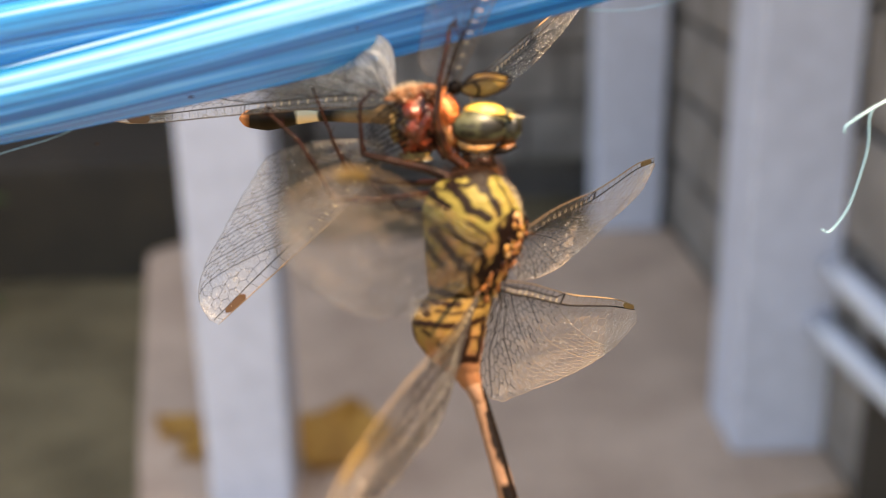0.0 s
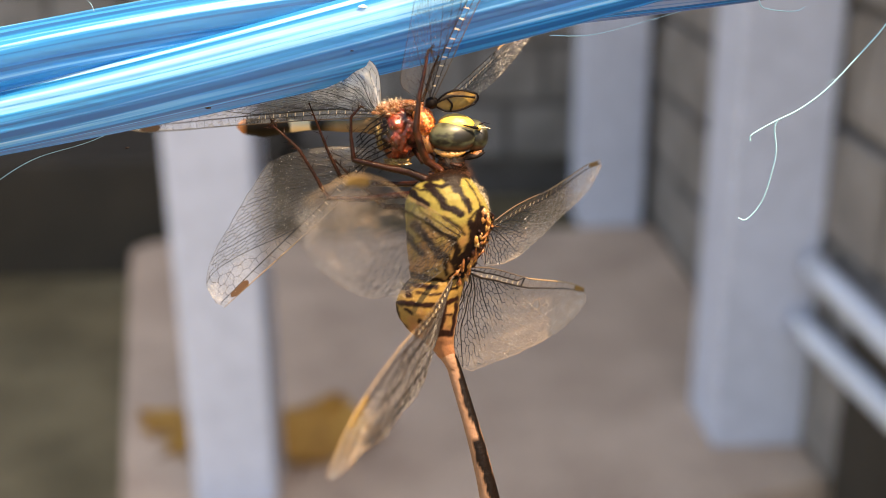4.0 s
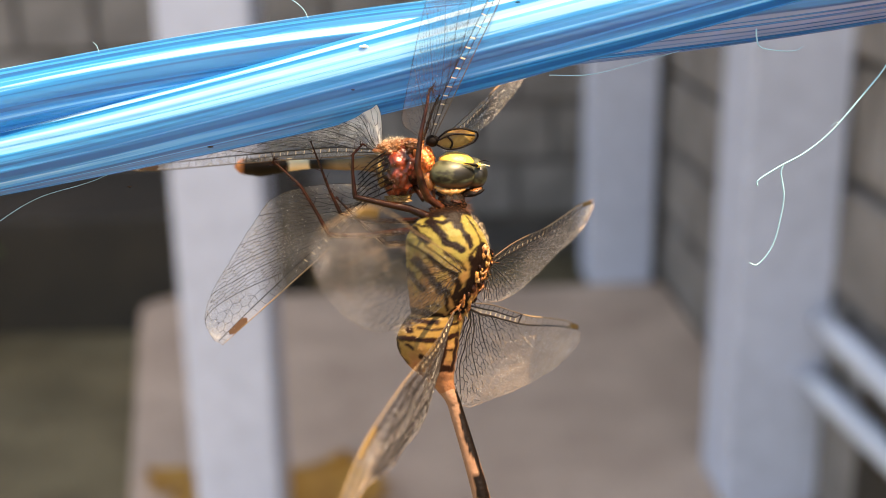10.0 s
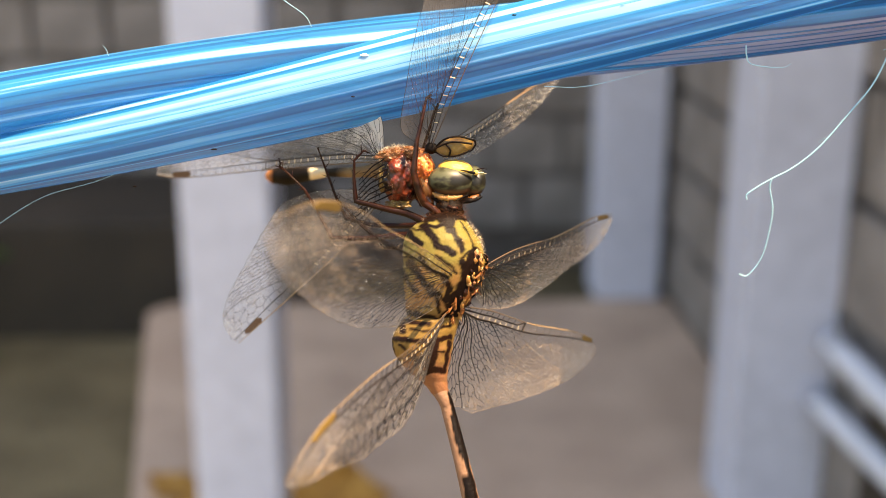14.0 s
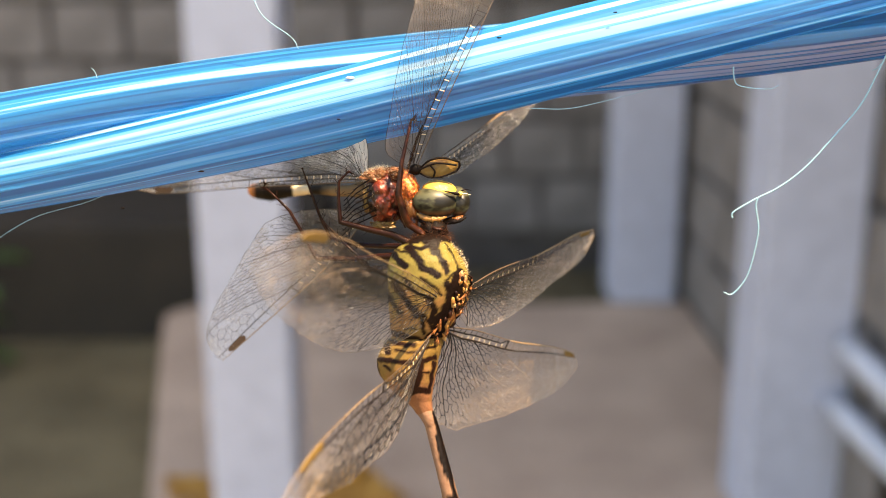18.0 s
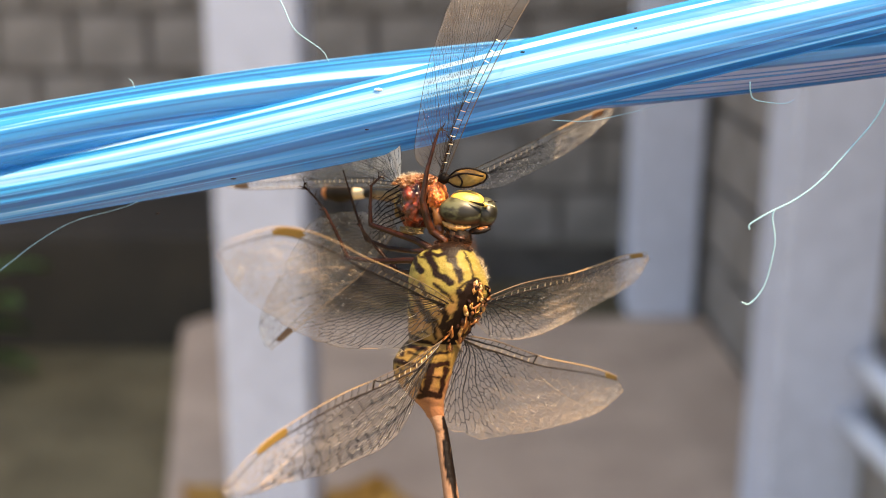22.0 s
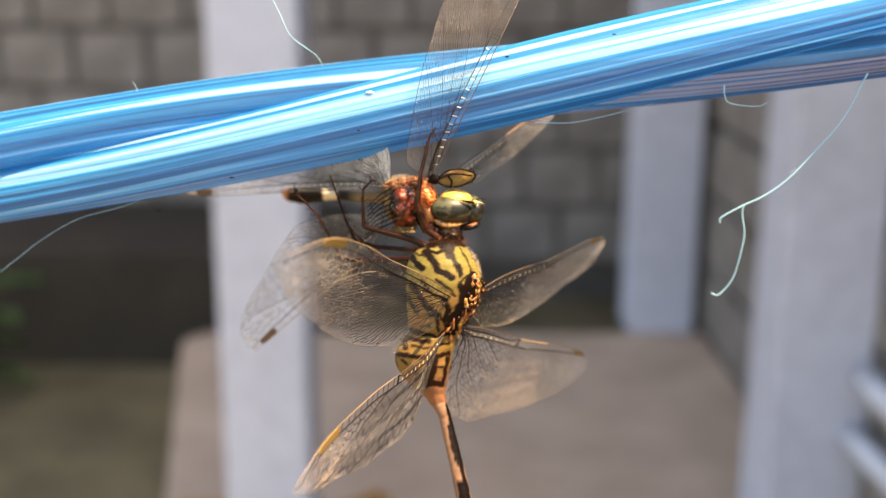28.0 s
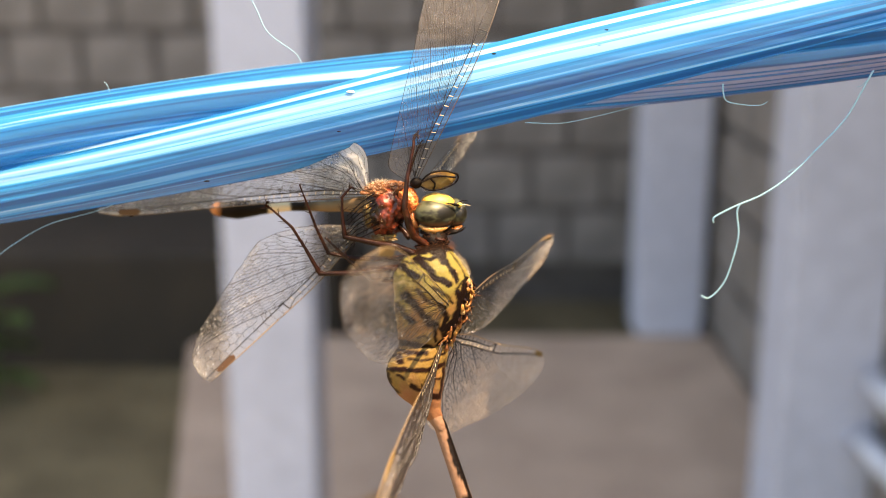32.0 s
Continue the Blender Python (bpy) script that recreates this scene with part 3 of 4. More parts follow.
def wing(parent, edges, hind, seed, label, mat, mark, mark_at=(0.80, 0.90), bowl=0.0, nodus=0.48, pale_from=0.6, gold=0.5, lit_root=0.0, edge=1.0, sheen=1.0, bold=1.0, specks=900, rung=None):
    """One wing between its front and rear edge, with long veins, ladder veins and a net of cells."""
    rnd = random.Random(seed)
    front, rear = even(edges[0], 101), even(edges[1], 101)
    lift = (front[100] - front[0]).cross(rear[50] - front[50]).normalized()
    length = (front[100] - front[0]).length

    def pick(line, s):
        f = min(99.999, max(0.0, s * 100))
        return line[int(f)].lerp(line[int(f) + 1], f - int(f))

    def chord(s):
        return max(0.2, (pick(rear, s) - pick(front, s)).length)

    def place(s, k):
        p, q = pick(front, s), pick(rear, s)
        c = (q - p).length
        up = 0.09 * math.sin(k * 30 + 3 * s) * (1 - s) * (1 - 0.5 * k) + 0.22 * k * noise.noise(Vector((s * 6, k * 4, seed * 1.7))) + bowl * math.sin(math.pi * min(1, k)) * c
        fray = 0.05 * c * max(0, k - 0.85) / 0.15 * noise.noise(Vector((s * 26, 0, seed)))
        return (p + (q - p) * k * (1 + 0.06 * fray) + lift * up) * MM

    def radius_at(s):
        return min(0.45, (1.05 - 0.5 * s) * min(1, 0.4 + 4 * s) / chord(s))

    w = tagged(new("wing"), label)
    w.parent = parent
    bm = bmesh.new()
    n, m = 60, 22
    grid = [[bm.verts.new(place(i / n, j / m)) for j in range(m + 1)] for i in range(n + 1)]
    for i in range(n):
        for j in range(m):
            bm.faces.new((grid[i][j], grid[i + 1][j], grid[i + 1][j + 1], grid[i][j + 1]))
    skin = part("membrane", bm, mat, w)
    values = []
    for i in range(n + 1):
        for j in range(m + 1):
            x, k = i / n, j / m
            # haze grows outward and rearward, imitating sun glare on the wrinkled membrane
            o = 1.15 * x + 0.75 * k - 0.62 + 0.22 * noise.noise(Vector((x * 7, k * 3, seed)))
            values.append(sheen * min(1, max(0.06, o)) * min(1, 0.45 + 1.6 * max(0, k - 0.12)) if mat is membrane else lit_root * max(0.0, min(1.0, 1.5 - 4.5 * x) * min(1.0, 2.2 * k - 0.3) * (0.7 + 0.9 * noise.noise(Vector((x * 30, k * 9, seed))))) + 0.30 + 0.35 * k)
    skin.data.attributes.new("outward", "FLOAT", "POINT").data.foreach_set("value", values)

    # the long veins: one behind the front edge, then a fan of curved ones to the rear edge
    fans = ((0.02, 0.24), (0.03, 0.38), (0.05, 0.53), (0.11, 0.68), (0.22, 0.82), (0.42, 0.93)) if hind else ((0.02, 0.16), (0.03, 0.30), (0.05, 0.44), (0.10, 0.58), (0.17, 0.71), (0.28, 0.82), (0.45, 0.92))

    def fan_line(s0, s1, bend):
        out = []
        for i in range(41):
            u = i / 40
            s, k0 = s0 + (s1 - s0) * u, radius_at(s0)
            out.append((s, min(1.0, k0 + (1 - k0) * u ** bend + 0.012 * math.sin(9 * u + s0 * 40 + seed) * u * (1 - u) * 4)))
        return out

    lines = [fan_line(s0, s1, 1.35 if hind else 1.55) for s0, s1 in fans]
    main = [(0.01 + 0.98 * i / 80, radius_at(0.01 + 0.98 * i / 80)) for i in range(81)]
    under = [(0.01 + (nodus - 0.01) * i / 40, 0.5 * radius_at(0.01 + (nodus - 0.01) * i / 40) * min(1, (40 - i) / 4)) for i in range(41)]
    bm, rungs, fine = bmesh.new(), bmesh.new(), bmesh.new()

    def vein(net, line, r0, r1, sides=4):
        r0, r1 = r0 * bold, r1 * bold
        tube(net, [place(s, k) for s, k in line], [MM * (r0 + (r1 - r0) * i / (len(line) - 1)) for i in range(len(line))], sides, False)

    vein(bm, main, 0.070, 0.034)
    vein(bm, under, 0.052, 0.036)
    vein(bm, [(nodus, 0.0), (nodus + 0.004, radius_at(nodus))], 0.05, 0.05)
    vein(bm, [(0.012 * i / 10, i / 10) for i in range(11)], 0.03, 0.02)
    for line in lines:
        cut = next((i for i, (s, k) in enumerate(line) if s > pale_from), 41)
        if cut > 2:
            vein(bm, line[:cut], 0.044, 0.024)
        if cut < 39:
            vein(fine, line[max(0, cut - 1):], 0.020, 0.014)
    vein(fine if pale_from < 0.7 else bm, [(0.012 + 0.988 * i / 100, 1.0) for i in range(101)], 0.022 / bold, 0.016 / bold)

    def cross(a, b, r):
        net = bm if a[0] < pale_from + 0.10 * rnd.uniform(-1, 1) else fine
        tube(net, [place(*a), place(*b)], (r if net is bm else r * 0.72) * bold * MM, 3, False)

    # ladders between the front edge and the first long vein
    s = 0.05
    while s < 0.97:
        k = radius_at(s)
        if s < nodus - 0.02:
            tube(rungs, [place(s, 0.5 * k), place(s + 0.004, k)], 0.036 * MM, 4, False)
            cross((s, 0.0), (s + 0.002, 0.5 * k), 0.02)
        elif not mark_at[0] - 0.01 < s < mark_at[1] + 0.01:
            cross((s, 0.0), (s + 0.006, k), 0.02)
        s += (0.8 if s < nodus else 0.95) / length * rnd.uniform(0.85, 1.15)

    # cells between neighbouring long veins
    def along_line(line, u):
        f = min(len(line) - 1.001, u * (len(line) - 1))
        (s0, k0), (s1, k1) = line[int(f)], line[int(f) + 1]
        return s0 + (s1 - s0) * (f - int(f)), k0 + (k1 - k0) * (f - int(f))

    tail_main = [q for q in main if q[0] >= fans[-1][0]]
    for a, b in zip(lines + [tail_main], [[(0.012 * i / 40, i / 40) for i in range(41)]] + lines):
        run = sum((place(*p) - place(*q)).length for p, q in zip(a, a[1:])) / MM
        steps = max(2, round(run / 0.52))
        old = None
        for i in range(1, steps):
            u = (i + rnd.uniform(-0.22, 0.22)) / steps
            pa, pb = along_line(a, u), along_line(b, u)
            gap = (place(*pa) - place(*pb)).length / MM
            rows = max(1, min(7, round(gap / 0.62)))
            nodes = []
            for r in range(rows + 1):
                f = r / rows
                if 0 < r < rows:
                    f += (-0.15 if (i + r) % 2 else 0.15) / rows + rnd.uniform(-0.10, 0.10) / rows
                nodes.append((pa[0] + (pb[0] - pa[0]) * f, min(1, pa[1] + (pb[1] - pa[1]) * f)))
            for r in range(rows):
                if gap > 0.12 and (rows == 1 or (i + r) % 2 == 0):
                    cross(nodes[r], nodes[r + 1], 0.019)
            if old:
                for r in range(1, rows):
                    j = round(r / rows * (len(old) - 1))
                    if 0 < j < len(old) - 1:
                        cross(old[j], nodes[r], 0.019)
            old = nodes
    part("vein_net", bm, vein_mat, w, "fine net of dark veins")
    part("ladder_vein", rungs, rung or rung_mat, w, "short cross veins behind the front edge, coloured as sunlit gold")
    part("outer_net", fine, lit_vein, w, "finest veins of the outer wing, paler to imitate glare")
    # tiny pale flakes: some dust, mostly sun glints made as geometry
    bm = bmesh.new()
    for _ in range(specks):
        s, k = 0.98 * rnd.random() ** 0.6, rnd.random() ** 0.6
        p, r = place(s, k) + lift * rnd.choice((-1, 1)) * 0.03 * MM, rnd.uniform(0.008, 0.030 if mat is membrane else 0.042) * MM
        tube(bm, [p - lift * r, p, p + lift * r], [r * 0.4, r, r * 0.4], 4)
    part("dust_glint", bm, speck_mat, w, "pale specks for dust and sunlit glints on the membrane")
    dull, bright = bmesh.new(), bmesh.new()
    cut = round(40 * gold)
    tube(dull, [place(gold * i / cut, -0.004) for i in range(cut + 1)], [edge * MM * (0.06 - 0.015 * i / cut) for i in range(cut + 1)], 6)
    tube(bright, [place(gold + (0.998 - gold) * i / 30, -0.006) for i in range(31)], [edge * MM * np.interp(i / 30, [0, 0.1, 0.8, 1], [0.045, 0.06, 0.05, 0.025]) for i in range(31)], 6)
    part("front_edge", dull, dull_edge_mat, w, "dull brown inner front edge")
    part("front_edge", bright, costa_mat, w, "golden outer front edge")
    bm = bmesh.new()
    ring = []
    for i in range(9):
        s = mark_at[0] + (mark_at[1] - mark_at[0]) * i / 8
        inset = 0.35 if i in (0, 8) else 0.0
        k = radius_at(s)
        ring.append([bm.verts.new(place(s, k * (0.06 + inset)) + lift * h * MM) for h in (0.06, -0.06)] + [bm.verts.new(place(s, k * (0.96 - inset)) + lift * h * MM) for h in (-0.06, 0.06)])
    for a, b in zip(ring, ring[1:]):
        for k in range(4):
            bm.faces.new((a[k], a[(k + 1) % 4], b[(k + 1) % 4], b[k]))
    bm.faces.new(ring[0][::-1])
    bm.faces.new(ring[-1])
    part("wing_mark", bm, mark, w, "coloured wing mark near the tip", smooth=False)
    return w


GRIP = Vector((0.276, 90.629, 984.104)) * MM
hunter = tagged(new("dragonfly"), "yellow and black dragonfly hanging by its legs from the blue cord", "dragonfly")
prey = tagged(new("dragonfly"), "half-eaten smaller dragonfly with orange flesh held in the other's jaws", "dragonfly")
hunter.matrix_basis = prey.matrix_basis = Matrix.Translation(GRIP)

# hunter: thorax, abdomen, head
SIDE, RISE = Vector((0.9935, 0.1131, -0.0085)), Vector((-0.0259, 0.2995, 0.9537))


def loft(rings, squash, n, m):
    """A closed skin over round sections: (centre, half width) in millimetres."""
    mids = spline([c for c, r in rings], n)
    radii = np.interp(np.linspace(0, 1, n), np.linspace(0, 1, len(rings)), [r for c, r in rings])
    away = SIDE.cross(RISE).normalized()
    bm, loops = bmesh.new(), []
    for c, r in zip(mids, radii):
        loops.append([bm.verts.new((c + SIDE * math.cos(a) * r + away * math.sin(a) * r * squash + SIDE * 0.06 * noise.noise(c * 2 + Vector((a, 0, 0)))) * MM) for a in (2 * math.pi * k / m for k in range(m))])
    for p, q in zip(loops, loops[1:]):
        for k in range(m):
            bm.faces.new((p[k], p[(k + 1) % m], q[(k + 1) % m], q[k]))
    bm.faces.new(loops[0][::-1])
    bm.faces.new(loops[-1])
    return bm


def marked(ob, strokes, base, base2, dark, edge=0.05, bold=1.0, turn_at=-13.0, slope=0.20):
    """Colours a shell: dark strokes, given on its flank in millimetres, over the base colour."""
    me = ob.data
    layer = me.color_attributes.new("marking", "FLOAT_COLOR", "POINT")
    base, base2, dark = Vector(base), Vector(base2), Vector(dark)
    for i, v in enumerate(me.vertices):
        p = v.co / MM
        w = noise.noise_vector(p * 1.6) * 0.15 + noise.noise_vector(p * 5) * 0.06
        x, y = p.dot(SIDE) + w.x, p.dot(RISE) + w.y
        ink = 0.0
        for line, half in strokes:
            for (ax, ay), (bx, by) in zip(line, line[1:]):
                dx, dy = bx - ax, by - ay
                t = min(1, max(0, ((x - ax) * dx + (y - ay) * dy) / (dx * dx + dy * dy)))
                d = math.hypot(x - ax - t * dx, y - ay - t * dy)
                ink = max(ink, min(1, max(0, (half * bold + edge - d) / (2 * edge))))
        c = base.lerp(base2, min(1, max(0, 0.35 + 0.9 * noise.noise(p * 0.9) - slope * (y - turn_at)))).lerp(dark, ink)
        layer.data[i].color = (*c, 1)


thorax_rings = [((1.70, -1.05, -9.30), 0.75), ((1.35, -1.22, -9.75), 1.75), ((1.07, -1.52, -10.68), 2.69), ((1.19, -1.79, -11.57), 3.14), ((1.35, -2.10, -12.60), 3.36), ((1.40, -2.32, -13.36), 3.36), ((1.17, -2.72, -14.85), 3.09), ((0.80, -3.05, -16.55), 2.55), ((0.53, -3.16, -17.64), 2.16)]
thorax_strokes = [
    ([(-0.57, -10.43), (0.12, -11.23), (0.49, -12.02), (1.65, -12.67)], 0.24),
    ([(1.32, -10.24), (1.85, -11.04), (2.30, -11.99), (2.45, -12.38)], 0.19),
    ([(2.51, -10.20), (3.11, -11.23), (3.49, -12.02), (3.32, -12.33)], 0.07),
    ([(-1.82, -10.40), (-1.45, -11.27), (-0.84, -11.94)], 0.19),
    ([(-1.66, -13.28), (-1.06, -14.39), (-0.31, -15.34), (-0.01, -15.90)], 0.21),
    ([(-2.15, -14.05), (-1.86, -14.83), (-1.25, -15.63)], 0.15),
    ([(-0.87, -12.99), (-0.26, -13.79), (0.35, -14.27)], 0.12),
    # shadow of the wing root, painted along with the stripes
    ([(-0.15, -15.19), (0.30, -15.99), (0.58, -17.24)], 0.13),
    ([(-2.08, -17.23), (-0.99, -17.50), (0.10, -17.84)], 0.19),
    ([(-0.98, -16.95), (-0.34, -16.74), (-0.04, -17.06)], 0.07),
    ([(2.42, -13.32), (2.71, -14.19), (2.04, -15.73), (1.37, -17.26), (0.72, -18.02)], 0.24),
    ([(0.80, -9.30), (1.41, -10.09)], 0.45),
    ([(-0.49, -10.44), (0.45, -10.46), (1.09, -10.24)], 0.15),
    ([(-1.89, -10.17), (-0.81, -10.74)], 0.09),
    ([(-0.39, -9.74), (-0.33, -10.36)], 0.12),
    ([(2.27, -13.08), (2.92, -12.63), (4.02, -12.66)], 0.07),
    # more of the painted shadow below the wing root
    ([(0.82, -14.44), (1.42, -15.40), (1.24, -16.33)], 0.21),
]
thorax_strokes += [([(0.3, -15.6), (1.0, -16.4), (1.3, -17.2)], 0.14), ([(0.4, -12.9), (1.5, -13.7), (2.0, -14.3)], 0.10), ([(-1.3, -9.75), (0.8, -9.55), (2.9, -9.6)], 0.32), ([(1.1, -9.9), (1.6, -10.7)], 0.30), ([(3.55, -12.9), (3.2, -14.6), (2.5, -16.2), (1.8, -17.4)], 0.55), ([(2.9, -13.2), (2.2, -15.0), (1.4, -16.6)], 0.12)]
bulb_rings = [((0.63, -2.94, -17.31), 2.10), ((0.23, -3.21, -18.01), 2.44), ((-0.12, -3.50, -18.80), 2.56), ((-0.31, -3.69, -19.32), 2.56), ((-0.31, -3.92, -20.04), 2.48), ((-0.27, -4.07, -20.53), 2.32), ((-0.15, -4.24, -21.11), 2.06), ((0.01, -4.38, -21.61), 1.76), ((0.30, -4.52, -22.16), 1.42), ((0.62, -4.65, -22.71), 1.05), ((0.90, -4.79, -23.20), 0.84), ((1.10, -4.92, -23.65), 0.70)]
bulb_strokes = [
    ([(-3.21, -19.37), (-1.29, -19.64), (-0.03, -19.67), (1.61, -19.38)], 0.15),
    ([(-1.73, -18.64), (-0.63, -18.75), (0.32, -18.74)], 0.07),
    ([(-2.35, -18.38), (-2.29, -18.85)], 0.19),
    ([(-2.26, -17.84), (-1.25, -18.19), (-0.15, -18.25)], 0.13),
    ([(-2.81, -17.98), (-3.32, -19.21)], 0.09),
    ([(-3.17, -19.83), (-2.96, -20.78), (-2.47, -21.50)], 0.09),
    ([(-2.55, -19.94), (-2.14, -20.29)], 0.09),
    ([(0.28, -19.9), (0.12, -20.8), (-0.15, -21.9)], 0.22),
    ([(1.47, -19.85), (1.01, -22.25)], 0.15),
    ([(-0.45, -20.60), (0.3, -20.42), (1.0, -20.60)], 0.07),
    ([(-0.75, -20.9), (-0.5, -21.7), (-0.2, -22.1)], 0.07),
    ([(-0.7, -22.25), (0.2, -22.0), (1.02, -22.15)], 0.16),
    ([(-1.63, -20.83), (-0.94, -21.32)], 0.12),
    ([(-2.16, -17.14), (-0.92, -17.57), (0.35, -17.61)], 0.18),
    ([(0.48, -18.56), (1.59, -18.44)], 0.09),
]
INK = (0.0045, 0.002, 0.0011)
ob = part("thorax", loft(thorax_rings, 0.95, 120, 128), shell_mat, hunter, "yellow thorax with slanting black stripes")
marked(ob, thorax_strokes, (0.192, 0.154, 0.040), (0.22, 0.112, 0.040), (0.007, 0.0026, 0.0013), 0.07, 1.3, -13.5, 0.2)
ob = part("abdomen_base", loft(bulb_rings, 0.88, 90, 112), shell_mat, hunter, "swollen yellow abdomen base ringed in black")
marked(ob, bulb_strokes, (0.21, 0.125, 0.036), (0.23, 0.100, 0.050), (0.014, 0.0042, 0.0018), 0.07, 1.5, -20.6, 0.45)
bm = bmesh.new()
egg(bm, (2.9, -3.6, -14.2), (0.9, 1.0, 2.5), (0, 12, 35), 20, 0.25)
part("back_plate", bm, amber_mat, hunter, "amber back plate between the wings")


def flank_spot(rise, angle, out=0.0):
    """A spot on the thorax: its height along the body and its angle from the right side towards the viewer's side."""
    heights = [Vector(c).dot(RISE) for c, r in thorax_rings]
    i = next((j for j in range(len(heights) - 2) if heights[j + 1] <= rise), len(heights) - 2)
    f = (rise - heights[i]) / (heights[i + 1] - heights[i])
    c = Vector(thorax_rings[i][0]).lerp(Vector(thorax_rings[i + 1][0]), f)
    r = thorax_rings[i][1] + (thorax_rings[i + 1][1] - thorax_rings[i][1]) * f + out
    return c + SIDE * math.cos(radians(angle)) * r + SIDE.cross(RISE) * math.sin(radians(angle)) * r * 0.95


rnd = random.Random(77)
for k in range(58):
    h = -12.5 - 5.6 * k / 57
    lean = 20 - 4.0 * (h + 12.5) + rnd.uniform(-28, 26)
    bm = bmesh.new()
    r = rnd.uniform(0.10, 0.23)
    lump(bm, flank_spot(h + rnd.uniform(-0.2, 0.2), lean, 0.06), (r * rnd.uniform(0.6, 1.1), r * 0.7, r * rnd.uniform(0.8, 1.9)), k, 0.55)
    part("wing_hinge", bm, rnd.choice((cream_mat, amber_mat, amber_mat, cheek_mat, foreleg_mat, amber_mat, cheek_mat)), hunter)
for k in range(20):
    h, a0 = -12.6 - 0.26 * k + rnd.uniform(-0.15, 0.15), 22 + 1.1 * k + rnd.uniform(-28, 28)
    a1, h1 = a0 + rnd.uniform(-22, 22), h - rnd.uniform(0.3, 0.9)
    limb("hinge_bar", [flank_spot(h, a0, 0.10), flank_spot((h + h1) / 2, (a0 + a1) / 2, rnd.uniform(0.14, 0.3)), flank_spot(h1, a1, 0.06)], [0.06, rnd.uniform(0.08, 0.13), 0.05], hunter, (foreleg_mat, amber_mat, dark_shell, cheek_mat, amber_mat)[k % 5], 2, 300 + k)
tail = spline([at(0.60, -4.65, -22.70), at(0.93, -4.80, -23.25), at(1.49, -5.21, -24.12), at(1.90, -5.57, -25.38), at(3.45, -8.0, -30.9), at(4.6, -9.4, -36.5), at(5.3, -10.3, -42.0), at(5.6, -10.8, -45.5)], 120)
wide = [0.74, 0.72, 0.62, 0.57, 0.56, 0.60, 0.70, 0.85, 0.95, 0.80, 0.30]
bm = bmesh.new()
tube(bm, tail, [MM * np.interp(i / 119, np.linspace(0, 1, 11), wide) for i in range(120)], 40)
ob = part("abdomen_stalk", bm, shell_mat, hunter, "thin pinkish abdomen stalk with black side")
marked(ob, [([(1.0, -22.15), (1.28, -22.94)], 0.22), ([(1.28, -22.4), (1.54, -23.72), (1.72, -25.13), (1.96, -26.24)], 0.22), ([(1.80, -26.0), (2.05, -27.4), (2.45, -28.87)], 0.40), ([(2.45, -29.0), (2.85, -30.3), (3.15, -31.5)], 0.20), ([(2.65, -31.0), (3.15, -33.02), (4.4, -38.0)], 0.50), ([(-0.32, -23.66), (0.27, -25.39), (0.85, -27.13), (1.3, -29.0)], 0.07), ([(3.9, -37.5), (4.6, -43.0), (5.0, -50.0)], 0.8)], (0.20, 0.105, 0.066), (0.23, 0.128, 0.082), INK, 0.05, 1.0)
bm = bmesh.new()
egg(bm, (1.8, -0.70, -9.15), (1.2, 1.0, 0.95), (0, 0, 0), 24, 0.2)
part("neck", bm, dark_shell, hunter, "black neck")
for c, ax in (((2.1, -1.45, -8.75), (0.5, 0.3, 0.15)), ((2.2, -1.75, -9.5), (0.55, 0.35, 0.18)), ((0.5, -1.3, -9.5), (0.6, 0.4, 0.3)), ((3.0, -1.5, -9.9), (0.3, 0.3, 0.3))):
    bm = bmesh.new()
    egg(bm, c, ax, (0, 10, 0), 14, 0.2)
    part("collar", bm, foreleg_mat, hunter, "small reddish brown collar plate")
head = new("head")
head.parent = hunter
bm = bmesh.new()
egg(bm, (2.3, 1.2, -7.15), (1.9, 1.6, 1.4), (0, 10, 30), 26, 0.05)
part("skull", bm, amber_mat, head)
for c, ax, tn, mat in (((1.98, 0.15, -6.90), (1.96, 1.40, 1.27), (0, 6, 10), eye_mat), ((3.78, 1.05, -7.10), (1.02, 1.65, 1.26), (0, 8, 16), eye_mat)):
    bm = bmesh.new()
    egg(bm, (0, 0, 0), ax, tn, 48)
    part("eye", bm, mat, head, "large mottled grey-green compound eye").location = at(*c)
bm = bmesh.new()
tube(bm, spline([at(0.45, -0.55, -7.75), at(0.9, -0.78, -7.98), at(1.6, -0.88, -8.12), at(2.3, -0.80, -8.10), at(2.9, -0.62, -7.98)], 30), [MM * np.interp(i / 29, [0, 0.3, 0.6, 1], [0.10, 0.24, 0.30, 0.08]) * (1 + 0.25 * math.sin(i * 1.9) * math.sin(i * 0.7)) for i in range(30)], 12)
part("eye_rim", bm, cheek_mat, head, "yellow patch under the eye")
bm = bmesh.new()
egg(bm, (2.30, 0.60, -6.02), (1.48, 1.15, 0.80), (0, 6, 8), 30, 0.06)
part("face", bm, yellow_mat, head, "bright yellow face")
bm = bmesh.new()
tube(bm, spline([at(2.7, -0.72, -5.80), at(3.1, -0.72, -5.88), at(3.5, -0.62, -6.0), at(3.9, -0.45, -6.12)], 20), [MM * np.interp(i / 19, [0, 0.4, 0.75, 1], [0.03, 0.07, 0.13, 0.10]) for i in range(20)], 10)
part("brow", bm, dark_shell, head, "black seam above the eyes")
bm = bmesh.new()
egg(bm, (3.55, -0.15, -8.36), (1.0, 0.75, 0.30), (0, -14, 0), 22, 0.2)
egg(bm, (1.5, -0.55, -8.42), (1.0, 0.6, 0.26), (0, 8, 0), 16, 0.2)
part("jaw", bm, dark_shell, head, "black lower head edge")
bm = bmesh.new()
